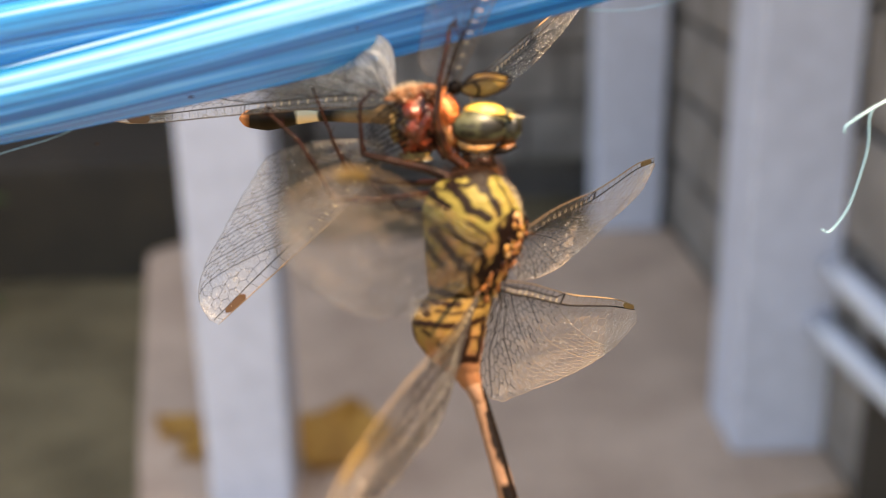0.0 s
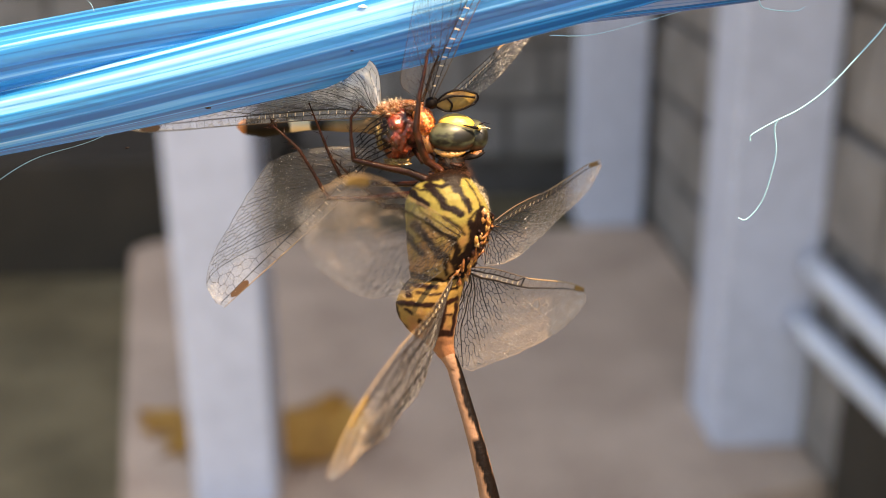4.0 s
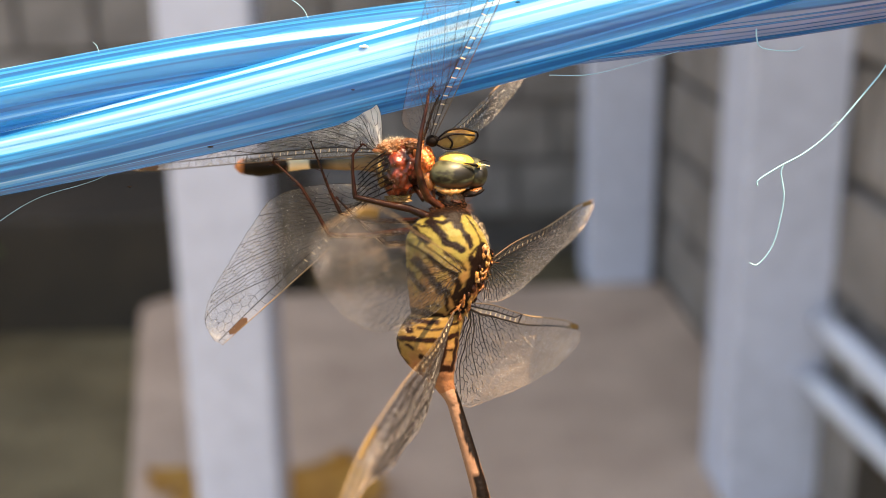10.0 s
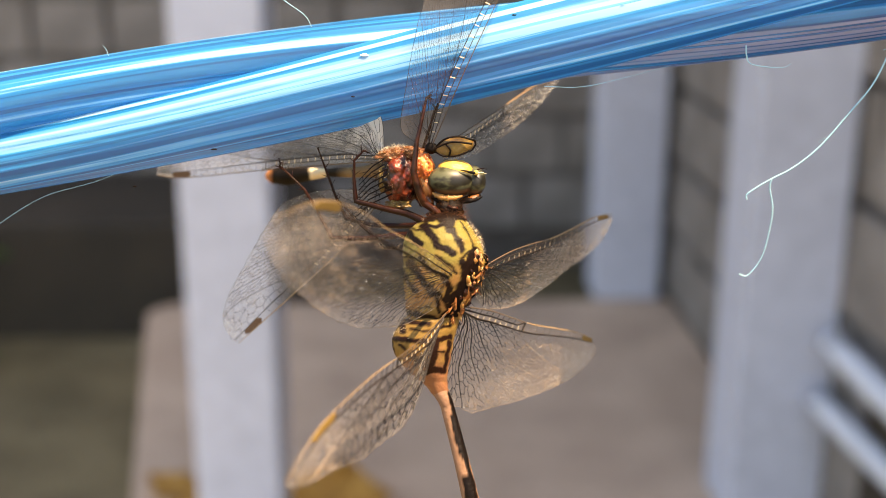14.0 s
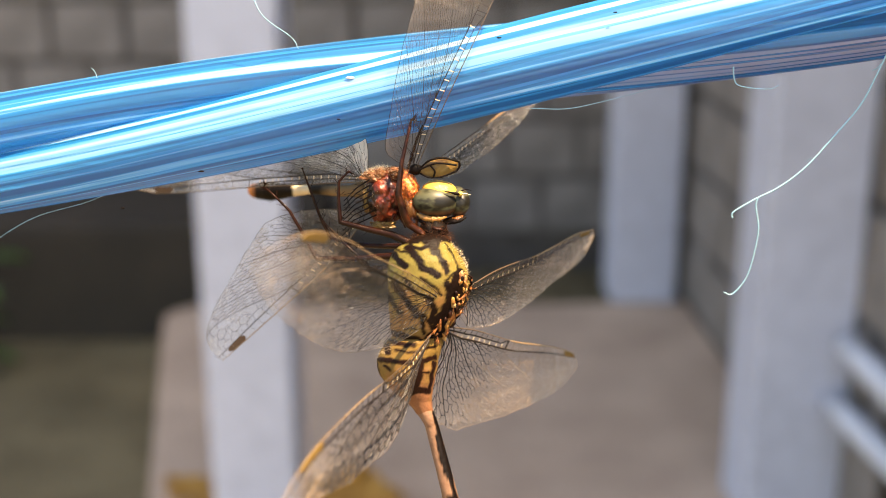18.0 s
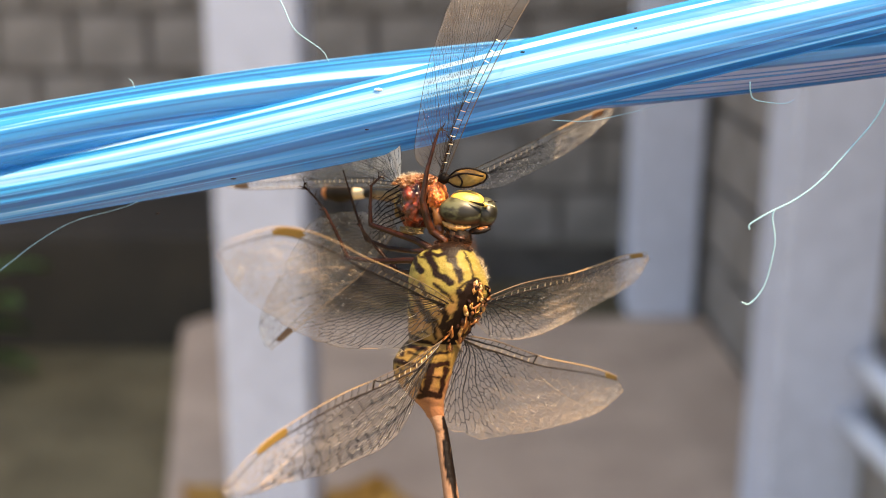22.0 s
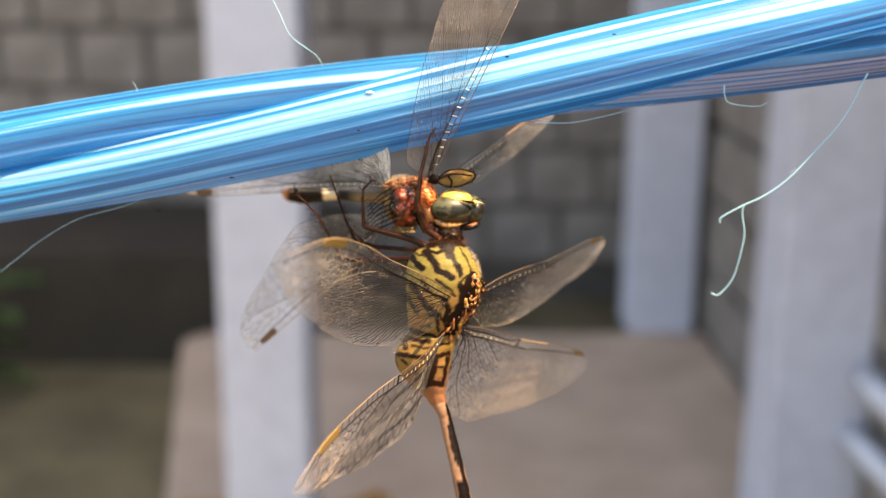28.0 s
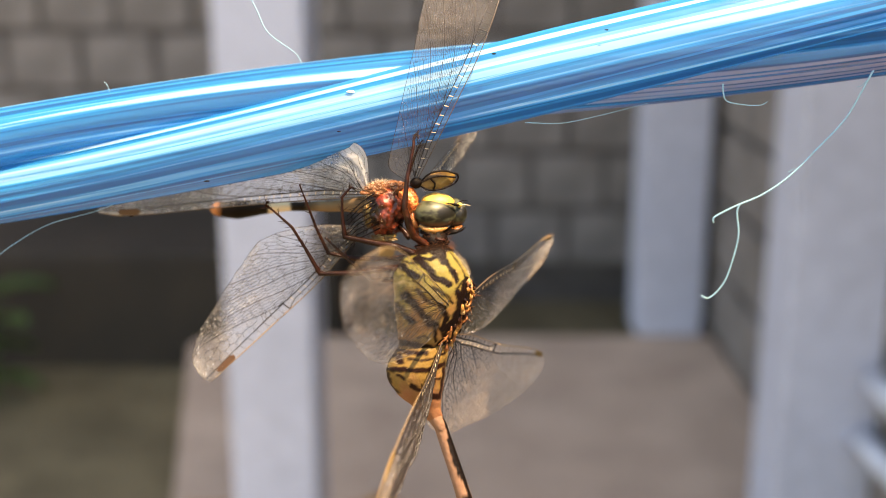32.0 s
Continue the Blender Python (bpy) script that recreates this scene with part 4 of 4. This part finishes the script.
egg(bm, (3.75, -0.25, -8.16), (0.60, 0.5, 0.16), (0, -14, 0), 16, 0.35)
part("cheek", bm, amber_mat, head, "orange cheek beside the jaw")
bm = bmesh.new()
egg(bm, (0.0, 0.3, -7.45), (0.60, 0.75, 1.25), (0, -8, 0), 22, 0.30)
egg(bm, (0.15, -0.25, -8.55), (0.40, 0.45, 0.55), (0, -8, 0), 16, 0.30)
part("mouth", bm, mouth_mat, head, "reddish orange mouthparts")
bm = bmesh.new()
egg(bm, (4.0, -0.32, -6.12), (0.22, 0.22, 0.22), (0, 0, 0), 12)
part("crown", bm, yellow_mat, head)
# pale colour paints the white highlight on this antenna
limb("antenna", [(4.05, -0.4, -6.1), (4.45, -0.5, -6.05), (4.85, -0.55, -6.15)], [0.05, 0.035, 0.015], head, fuzz_mat)
limb("antenna", [(4.1, 0.3, -6.0), (4.5, 0.4, -5.9), (4.9, 0.5, -6.0)], [0.05, 0.035, 0.015], head)
bm = bmesh.new()
hairs(bm, ((1.4, -1.9, -12.6), (3.1, 2.9, 3.2), (1.0, 0.1, 0.40)), 620, 0.26, 4)
hairs(bm, ((-0.1, -3.4, -18.8), (2.4, 2.1, 1.6), (-0.95, -0.2, 0.5)), 110, 0.5, 5)
part("fuzz", bm, fuzz_mat, hunter, "short pale hair")
bm = bmesh.new()
hairs(bm, ((1.75, -0.9, -9.3), (1.45, 1.2, 0.9), (0.3, -1.0, 0.0)), 420, 0.35, 8)
hairs(bm, ((1.3, -1.4, -10.4), (2.4, 2.0, 1.2), (0.0, -0.6, 0.8)), 260, 0.3, 9)
part("neck_fuzz", bm, amber_mat, hunter, "rusty brown hair round the neck")

wing(hunter, ([(3.9, -3.3, -13.7), (6.79, 0.27, -13.13), (8.87, 3.03, -13.15), (10.91, 5.82, -13.36), (13.06, 8.53, -13.13), (15.22, 11.22, -12.80), (17.22, 13.99, -13.05)], [(3.6, -3.3, -15.01), (4.31, -1.03, -16.94), (5.12, 0.70, -18.22), (7.60, 4.44, -19.14), (10.52, 7.96, -18.51), (13.49, 11.35, -17.48), (14.99, 12.95, -16.77), (16.45, 14.32, -15.67), (17.42, 14.61, -13.78)]), False, 1, "clear right front wing with golden edge", membrane, stigma_mat, (0.88, 0.97), 0.02, 0.54, 0.42, 0.5, sheen=1.9, bold=1.4, specks=1500)
wing(hunter, ([(3.0, -3.2, -16.7), (5.32, -0.66, -17.97), (7.29, 1.47, -19.36), (9.27, 3.61, -20.72), (11.38, 5.78, -21.81), (13.48, 7.95, -22.94), (15.43, 10.08, -24.36)], [(2.46, -3.3, -18.24), (1.37, -3.22, -20.66), (0.79, -2.91, -23.22), (1.11, -1.88, -25.60), (2.60, -0.17, -26.94), (4.21, 1.59, -28.10), (8.19, 5.11, -28.39), (12.22, 8.54, -28.22), (14.27, 10.15, -27.73), (15.99, 11.14, -26.19)]), True, 2, "broad clear right hind wing with golden edge", membrane, stigma_mat, (0.90, 0.985), 0.02, 0.45, 0.40, 0.46, sheen=0.95, bold=1.5, specks=1400)
wing(hunter, ([(2.44, -4.63, -13.54), (0.91, -7.75, -11.27), (-0.75, -11.22, -9.16), (-2.47, -14.71, -7.16), (-4.09, -18.17, -5.00), (-6.13, -21.75, -3.50), (-8.83, -24.93, -3.93)], [(1.16, -4.9, -15.97), (-0.50, -6.22, -16.49), (-2.07, -8.14, -16.63), (-4.63, -12.25, -15.35), (-6.56, -16.23, -13.01), (-8.07, -20.02, -10.10), (-8.75, -21.9, -8.5), (-9.15, -23.55, -6.7), (-9.30, -25.04, -4.69)]), False, 3, "clear left front wing with golden edge", membrane, stigma_mat, (0.745, 0.855), 0.03, 0.42, 0.55, 0.25, edge=0.7, sheen=1.4, bold=1.2, specks=500, rung=costa_mat)
wing(hunter, ([(1.56, -5.22, -16.61), (-0.05, -9.14, -17.11), (-1.63, -13.11, -17.14), (-3.18, -17.09, -16.95), (-4.77, -21.05, -17.14), (-6.40, -24.96, -17.71), (-8.01, -28.48, -19.48)], [(0.87, -6.61, -17.73), (0.25, -7.50, -19.90), (-0.35, -8.29, -22.20), (-1.25, -10.16, -23.47), (-2.21, -12.49, -23.79), (-4.02, -17.21, -23.26), (-5.70, -21.83, -22.08), (-6.58, -24.17, -21.67), (-7.40, -26.6, -21.0), (-8.12, -28.64, -19.82)]), True, 4, "clear left hind wing with golden edge", membrane, stigma_mat, (0.74, 0.86), 0.02, 0.36, 0.74, 0.38, edge=0.6, sheen=1.1, bold=1.6, specks=220)
limb("leg", [(1.0, -1.4, -9.3), (-0.2, -1.6, -8.4), (-0.62, -1.75, -7.4), (-1.05, -1.75, -5.8), (-0.78, -1.5, -3.3), (-0.25, -1.1, -1.0), (0.0, -0.5, 0.05), (0.25, -0.5, 0.1), (0.3, -0.45, -0.2)], [0.30, 0.33, 0.33, 0.28, 0.18, 0.13, 0.10, 0.08, 0.05], hunter, foreleg_mat, 26, 1, "reddish brown foreleg gripping the cord")
limb("leg", [(-0.2, -2.0, -9.8), (-1.6, -1.4, -9.3), (-3.4, -1.0, -9.0), (-5.9, -0.4, -8.5), (-6.05, 0.0, -6.6), (-6.0, 0.2, -5.2), (-5.2, 0.4, -4.4), (-4.9, 0.4, -4.6)], [0.34, 0.32, 0.27, 0.22, 0.13, 0.11, 0.08, 0.05], hunter, None, 30, 2)
limb("leg", [(-0.6, -2.4, -10.8), (-2.5, -1.6, -11.1), (-5.0, -0.8, -11.6), (-8.0, -0.2, -11.7), (-9.1, 0.1, -9.6), (-10.2, 0.4, -7.7), (-11.6, 0.8, -6.4), (-12.3, 0.9, -5.8), (-12.1, 0.9, -5.5)], [0.32, 0.28, 0.24, 0.20, 0.14, 0.12, 0.09, 0.07, 0.04], hunter, None, 36, 3)
limb("leg", [(-0.5, -1.0, -10.4), (-2.5, 0.4, -10.8), (-4.8, 1.5, -11.0), (-7.0, 2.2, -10.6), (-7.9, 2.4, -8.6), (-8.6, 2.6, -6.6), (-9.3, 2.8, -4.6)], [0.28, 0.25, 0.22, 0.18, 0.12, 0.10, 0.05], hunter, None, 30, 4)
limb("leg", [(-0.4, -0.6, -8.8), (-1.4, 1.0, -7.5), (-0.4, 1.6, -4.6), (0.5, 1.0, -1.6), (0.9, 0.6, -0.6)], [0.24, 0.22, 0.16, 0.10, 0.06], hunter, None, 14, 5)
limb("leg", [(-0.7, -2.6, -11.8), (-3.5, -0.5, -12.4), (-5.6, 0.2, -10.6), (-7.4, 0.8, -8.8)], [0.26, 0.22, 0.14, 0.06], hunter, None, 14, 6)

# prey
bm = bmesh.new()
lump(bm, (-2.25, 1.0, -6.75), (1.75, 1.8, 2.15), 3, 0.2)
part("thorax", bm, flesh_mat, prey, "torn thorax with wet dark red flesh")
bm = bmesh.new()
lump(bm, (-0.35, 0.6, -5.85), (0.9, 1.1, 1.25), 9, 0.18)
part("muscle", bm, orange_mat, prey, "wet bright orange muscle")
for k, (c, ax) in enumerate((((-2.7, 1.3, -4.95), (1.4, 1.3, 0.60)), ((-2.4, 0.3, -8.9), (1.0, 0.7, 0.34)), ((-3.7, 0.6, -6.8), (0.32, 0.7, 1.1)), ((-1.3, 1.2, -4.65), (1.0, 0.8, 0.45)))):
    bm = bmesh.new()
    lump(bm, c, ax, 20 + k, 0.35)
    part("shell_piece", bm, (amber_mat, flap_mat, flap_mat, amber_mat)[k], prey, "broken piece of brown and yellow shell")
for k in range(8):
    f = k / 7
    limb("rib", [(-3.4 + 0.5 * f, -0.3, -4.9 - 3.0 * f), (-4.5 - 0.4 * f, -0.4 + 0.3 * f, -5.6 - 3.3 * f), (-5.6 - 0.2 * f, 0.0, -6.8 - 3.0 * f)], [0.07, 0.05, 0.03], prey, dark_shell, 5, 40 + k)
bm = bmesh.new()
hairs(bm, ((-2.5, 1.2, -5.0), (1.6, 1.3, 0.75), (-0.2, -0.3, 1)), 420, 0.26, 6)
hairs(bm, ((-2.1, 1.0, -6.3), (1.8, 1.8, 2.3), (-0.9, -0.3, 0.3)), 90, 0.3, 7)
part("fuzz", bm, fuzz_mat, prey, "pale golden hair")
line = spline([at(-3.4, 1.6, -6.2), at(-6.0, 5.2, -7.2), at(-9.0, 9.8, -8.2), at(-11.6, 13.8, -9.2), at(-14.0, 16.8, -10.0), at(-16.5, 19.3, -10.5)], 50)
bm = bmesh.new()
tube(bm, line, [MM * np.interp(i / 49, [0, 0.15, 0.45, 0.6, 0.8, 0.95, 1], [0.9, 0.5, 0.40, 0.60, 0.95, 0.75, 0.3]) for i in range(50)], 14)
part("abdomen", bm, prey_abdomen_mat, prey, "thin black abdomen with cream bands")
wing(prey, ([(-4.4, 3.0, -9.6), (-7.67, 4.57, -13.94), (-11.6, 4.91, -17.7), (-14.6, 5.15, -20.5), (-17.45, 5.5, -23.2)], [(-4.6, 2.2, -8.2), (-8.6, 2.9, -8.3), (-12.4, 3.9, -9.6), (-14.4, 4.8, -12.2), (-16.6, 5.8, -15.9), (-18.3, 6.3, -18.9), (-18.9, 6.3, -21.3), (-18.1, 5.8, -22.9)]), False, 11, "dusty lower wing with a brown mark", membrane_old, stigma_brown, (0.82, 0.93), pale_from=0.95, gold=0.3)
# opacity near the root is raised to imitate sunlight on crumpled film
wing(prey, plain_outline((-3.6, 1.0, -5.4), (-27.5, 18.2, -9.8), (-7.5, 3.8, -1.2), 0.22, True, 0.35), True, 12, "crumpled wing stretched under the cord, its root painted silvery as sunlit", membrane_lit, stigma_brown, (0.83, 0.92), pale_from=0.95, gold=0.9, lit_root=2.6)
wing(prey, ([(0.4, 0.2, -4.0), (2.9, -1.3, 2.0), (5.7, -1.2, 8.0), (8.6, 2.5, 14.0), (11.4, 7.0, 20.0)], [(0.0, 0.4, -4.3), (-1.36, 0.3, -3.45), (-2.1, 0.0, -2.5), (-1.8, -1.0, 0.0), (-0.5, -1.6, 6.4), (1.6, 1.2, 12.5), (5.4, 5.0, 17.5), (10.5, 7.2, 20.3)]), True, 13, "clear torn wing lying up across the cord", membrane, stigma_brown, (0.83, 0.92), pale_from=0.95, gold=0.6, edge=0.7, sheen=0.35, bold=0.65, specks=200)
wing(prey, plain_outline((1.2, 1.2, -4.2), (12.9, 23.4, -1.0), (6.3, 12.3, -5.6), 0.5, False, 0.35), False, 14, "dusty far wing with pale golden edge", membrane_old, stigma_brown, (0.83, 0.92), pale_from=0.95)
bm = bmesh.new()
egg(bm, (2.25, 0.4, -4.08), (1.62, 0.16, 0.80), (0, -8, 8), 28, 0.08)
part("shell_flap", bm, flap_mat, prey, "olive brown flap of shell")
bm = bmesh.new()
for line in (((0.5, 0.2, -4.3), (1.4, 0.1, -3.45), (2.6, 0.1, -3.2), (3.9, 0.2, -3.55)), ((0.6, 0.1, -4.2), (2.0, 0.05, -3.65), (3.7, 0.1, -3.8)), ((3.9, 0.2, -3.55), (3.95, 0.2, -3.9), (3.7, 0.2, -4.3)), ((3.7, 0.2, -4.3), (2.6, 0.15, -4.75), (1.5, 0.15, -4.85), (0.7, 0.2, -4.5)), ((1.5, 0.08, -3.8), (1.9, 0.05, -4.3), (1.8, 0.1, -4.8))):
    tube(bm, spline([at(*p) for p in line], 14), 0.085 * MM, 7)
egg(bm, (0.3, 0.3, -4.2), (0.55, 0.45, 0.45), (0, 0, 0), 14, 0.3)
part("shell_rim", bm, dark_shell, prey, "dark brown rim of the flap")


# ---- walls, with their blocks ----
block_wall("wall_north", "grey concrete block wall with dark joints", (-3.0, 3.6, 0), (1, 0, 0), (0, -1, 0), 6.0, 3.0, 0.24, 0.19, 5)
# seen only low down; the unseen height is added to shade the floor
block_wall("wall_east", "grey concrete block wall beside the floor", (0.69, 0.60, 0), (0, 1, 0), (-1, 0, 0), 3.6, 7.0, 0.30, 0.19, 6)
block_wall("wall_east_low", "low grey concrete block wall", (0.69, -0.6, 0), (0, 1, 0), (-1, 0, 0), 1.19, 1.33, 0.30, 0.19, 7)


def motions():
    rows = []
    # seconds, turn, tilt and lean in degrees, shift in millimetres
    swing = [
        (0, 0.68, 0.07, 0.77, 0.19, -1.16, 0.33),
        (0.5, -3.77, -0.23, -0.42, -0.03, -1.04, 0.25),
        (1, -4.48, 0.29, -0.61, -0.07, -0.94, 0.31),
        (1.5, -2.77, -0.04, -0.81, 0.10, -1.05, 0.15),
        (2, -0.40, 1.24, 0.24, 0.03, -0.90, 0.20),
        (2.5, 1.82, -0.72, 0.36, 0.07, -1.01, 0.20),
        (3, 3.99, 0.63, 1.21, -0.03, -0.79, 0.15),
        (3.5, 3.02, 0.46, 0.69, -0.10, -0.92, 0.12),
        (5.5, 1.40, -0.13, 1.17, 0.08, 0.22, 0.02),
        (6, 0.15, -0.61, 0.80, 0.05, 0.23, 0.01),
        (6.5, 1.48, 1.37, 0.49, -0.07, 0.24, -0.01),
        (7, -1.29, -0.09, 0.37, -0.01, 0.15, 0.02),
        (7.5, 2.10, -1.05, 0.04, -0.06, 0.32, -0.04),
        (8, -4.71, -0.56, 0.98, 0.06, 0.01, 0.07),
        (8.5, -4.78, -1.59, -0.37, 0.08, -0.14, 0.02),
        (9, -8.91, -0.28, 0.55, 0.10, -0.42, 0.12),
        (9.5, -3.68, 0.68, 0.56, 0.02, -0.32, 0.06),
        (10, 4.18, 0.71, 1.31, 0.02, 0.05, -0.03),
        (10.5, -0.58, 0.72, 0.35, 0.04, 0.09, -0.08),
        (11, -3.69, 0.47, 0.55, 0.06, -0.02, -0.04),
        (11.5, 1.02, 0.27, 0.57, 0.02, 0.09, -0.05),
        (12, -1.02, 0.88, 0.70, 0.03, -0.04, -0.02),
        (12.5, -2.35, 0.49, 0.51, 0.18, -0.21, -0.00),
        (13, -2.32, 0.42, 0.18, -0.02, 0.03, -0.05),
        (13.5, -2.19, -0.71, -0.46, 0.03, 0.18, -0.09),
        (15.5, -1.94, -1.11, 0.74, 0.05, 0.68, -0.10),
        (16, -0.83, -1.42, 0.34, -0.03, 0.56, -0.10),
        (16.5, -1.87, -0.93, 0.17, -0.09, 0.45, -0.07),
        (17, -3.40, -1.44, -0.87, 0.01, 0.43, -0.04),
        (17.5, -1.69, -0.75, 0.17, -0.07, 0.39, -0.02),
        (18, 0.00, -0.01, 0.25, -0.05, 0.47, -0.08),
        (18.5, -2.02, -1.40, 0.11, -0.09, 0.27, -0.06),
        (19, 0.00, -0.00, -0.04, -0.03, 0.01, -0.00),
        (19.5, 0.31, -0.48, -0.11, -0.09, 0.41, -0.06),
        (20, -0.33, 0.20, -0.52, -0.11, 0.11, -0.02),
        (20.5, -3.86, -0.89, -0.15, 0.03, 0.22, -0.02),
        (21, -3.68, -0.13, -0.21, -0.01, 0.01, 0.05),
        (21.5, -6.34, -0.61, 0.19, 0.05, 0.11, 0.03),
        (22, -11.75, -0.42, 0.77, 0.26, -0.46, 0.18),
        (22.5, -25.45, 0.79, 1.34, 0.82, -0.77, 0.23),
        (23, -6.97, 0.51, 0.68, 0.16, -0.23, 0.18),
        (23.5, 6.66, -1.01, 2.27, -0.07, -0.09, 0.07),
        (24, 3.06, -1.61, 1.13, -0.05, -0.22, 0.09),
        (24.5, 7.93, 3.58, 0.96, -0.15, -0.21, 0.17),
        (25, 4.17, -0.60, 0.47, 0.00, -0.06, 0.11),
        (25.5, 2.47, -0.30, 0.91, -0.04, 0.17, 0.09),
        (27.5, -0.96, 2.87, 1.25, 0.14, -0.05, -0.17),
        (28, -1.45, 1.75, 0.37, 0.40, 0.17, -0.19),
        (28.5, 15.76, 1.95, -0.04, 0.56, 0.64, -0.26),
        (29, 14.33, 0.92, 0.94, 0.43, 0.79, -0.29),
        (29.5, -5.40, -0.72, 2.34, 0.58, -0.06, -0.13),
        (30, 1.19, 0.58, 3.88, 0.58, -0.17, -0.05),
        (30.5, -6.03, -0.41, 1.15, 0.61, -0.37, -0.05),
        (31, -0.16, -0.31, 0.17, 0.50, -0.06, -0.11),
        (31.5, 14.10, -0.62, 1.40, 0.34, 0.37, -0.20),
        (32, 13.08, 1.23, 0.50, 0.31, 0.03, -0.19),
    ]
    for t, a, b, c, x, y, z in swing:
        rows.append((t, Matrix.Translation(GRIP + at(x, y, z)) @ pose(0, 0, 0, 0, 0, a) @ pose(0, 0, 0, b) @ pose(0, 0, 0, 0, c)))
    walk(hunter, rows)
    walk(prey, rows)
    # the long fibre sways in the wind: seconds, degrees
    sway = [
        (0, 8.08, 21.25),
        (0.5, 1.63, 6.97),
        (1, 0.90, 1.37),
        (1.5, -4.01, -3.16),
        (2, -2.98, -1.06),
        (2.5, -1.80, -1.08),
        (3, 0.47, 0.65),
        (3.5, 2.29, 1.15),
        (5.5, 3.75, 5.17),
        (6, 4.20, 4.59),
        (6.5, 7.14, 8.03),
        (7, -1.17, 1.42),
        (7.5, 0.25, 1.44),
        (8, 0.48, 1.09),
        (8.5, -0.33, 1.41),
        (9, 1.83, 2.74),
        (9.5, 2.22, 3.19),
        (10, 0.76, 1.99),
        (10.5, 1.94, 3.43),
        (11, 0.13, 1.60),
        (11.5, -0.03, 0.85),
        (12, 1.11, 0.36),
        (12.5, 0.96, 0.47),
        (13, -0.52, 0.06),
        (13.5, -0.43, 0.24),
        (15.5, 1.28, 0.89),
        (16, 1.20, 1.42),
        (16.5, 0.69, 0.07),
        (17, 1.47, 0.62),
        (17.5, 0.08, 0.26),
        (18.5, 2.20, 0.05),
        (19, 2.46, 0.22),
        (19.5, 1.71, -0.03),
        (20, 0.59, -0.06),
        (20.5, -1.35, -0.18),
        (21, -0.70, -0.18),
        (21.5, -0.04, -0.18),
        (22, 0.45, -0.26),
        (22.5, 1.26, -0.03),
        (23, 3.98, 0.22),
        (24, 4.13, 0.04),
        (25.5, 4.92, -0.15),
        (28, 2.28, -0.14),
        (28.5, 0.12, -0.94),
        (29, 0.25, 0.22),
        (29.5, 0.50, 0.10),
        (30, 0.20, 0.31),
        (30.5, -1.38, -0.38),
        (31, -0.24, 0.27),
        (31.5, 0.00, -0.00),
        (32, 4.39, -0.12),
    ]
    walk(long_fibre, [(t, Matrix.Translation(ROOT * MM) @ pose(0, 0, 0, 0, 0, b) @ pose(0, 0, 0, 0, a)) for t, a, b in sway])


motions()
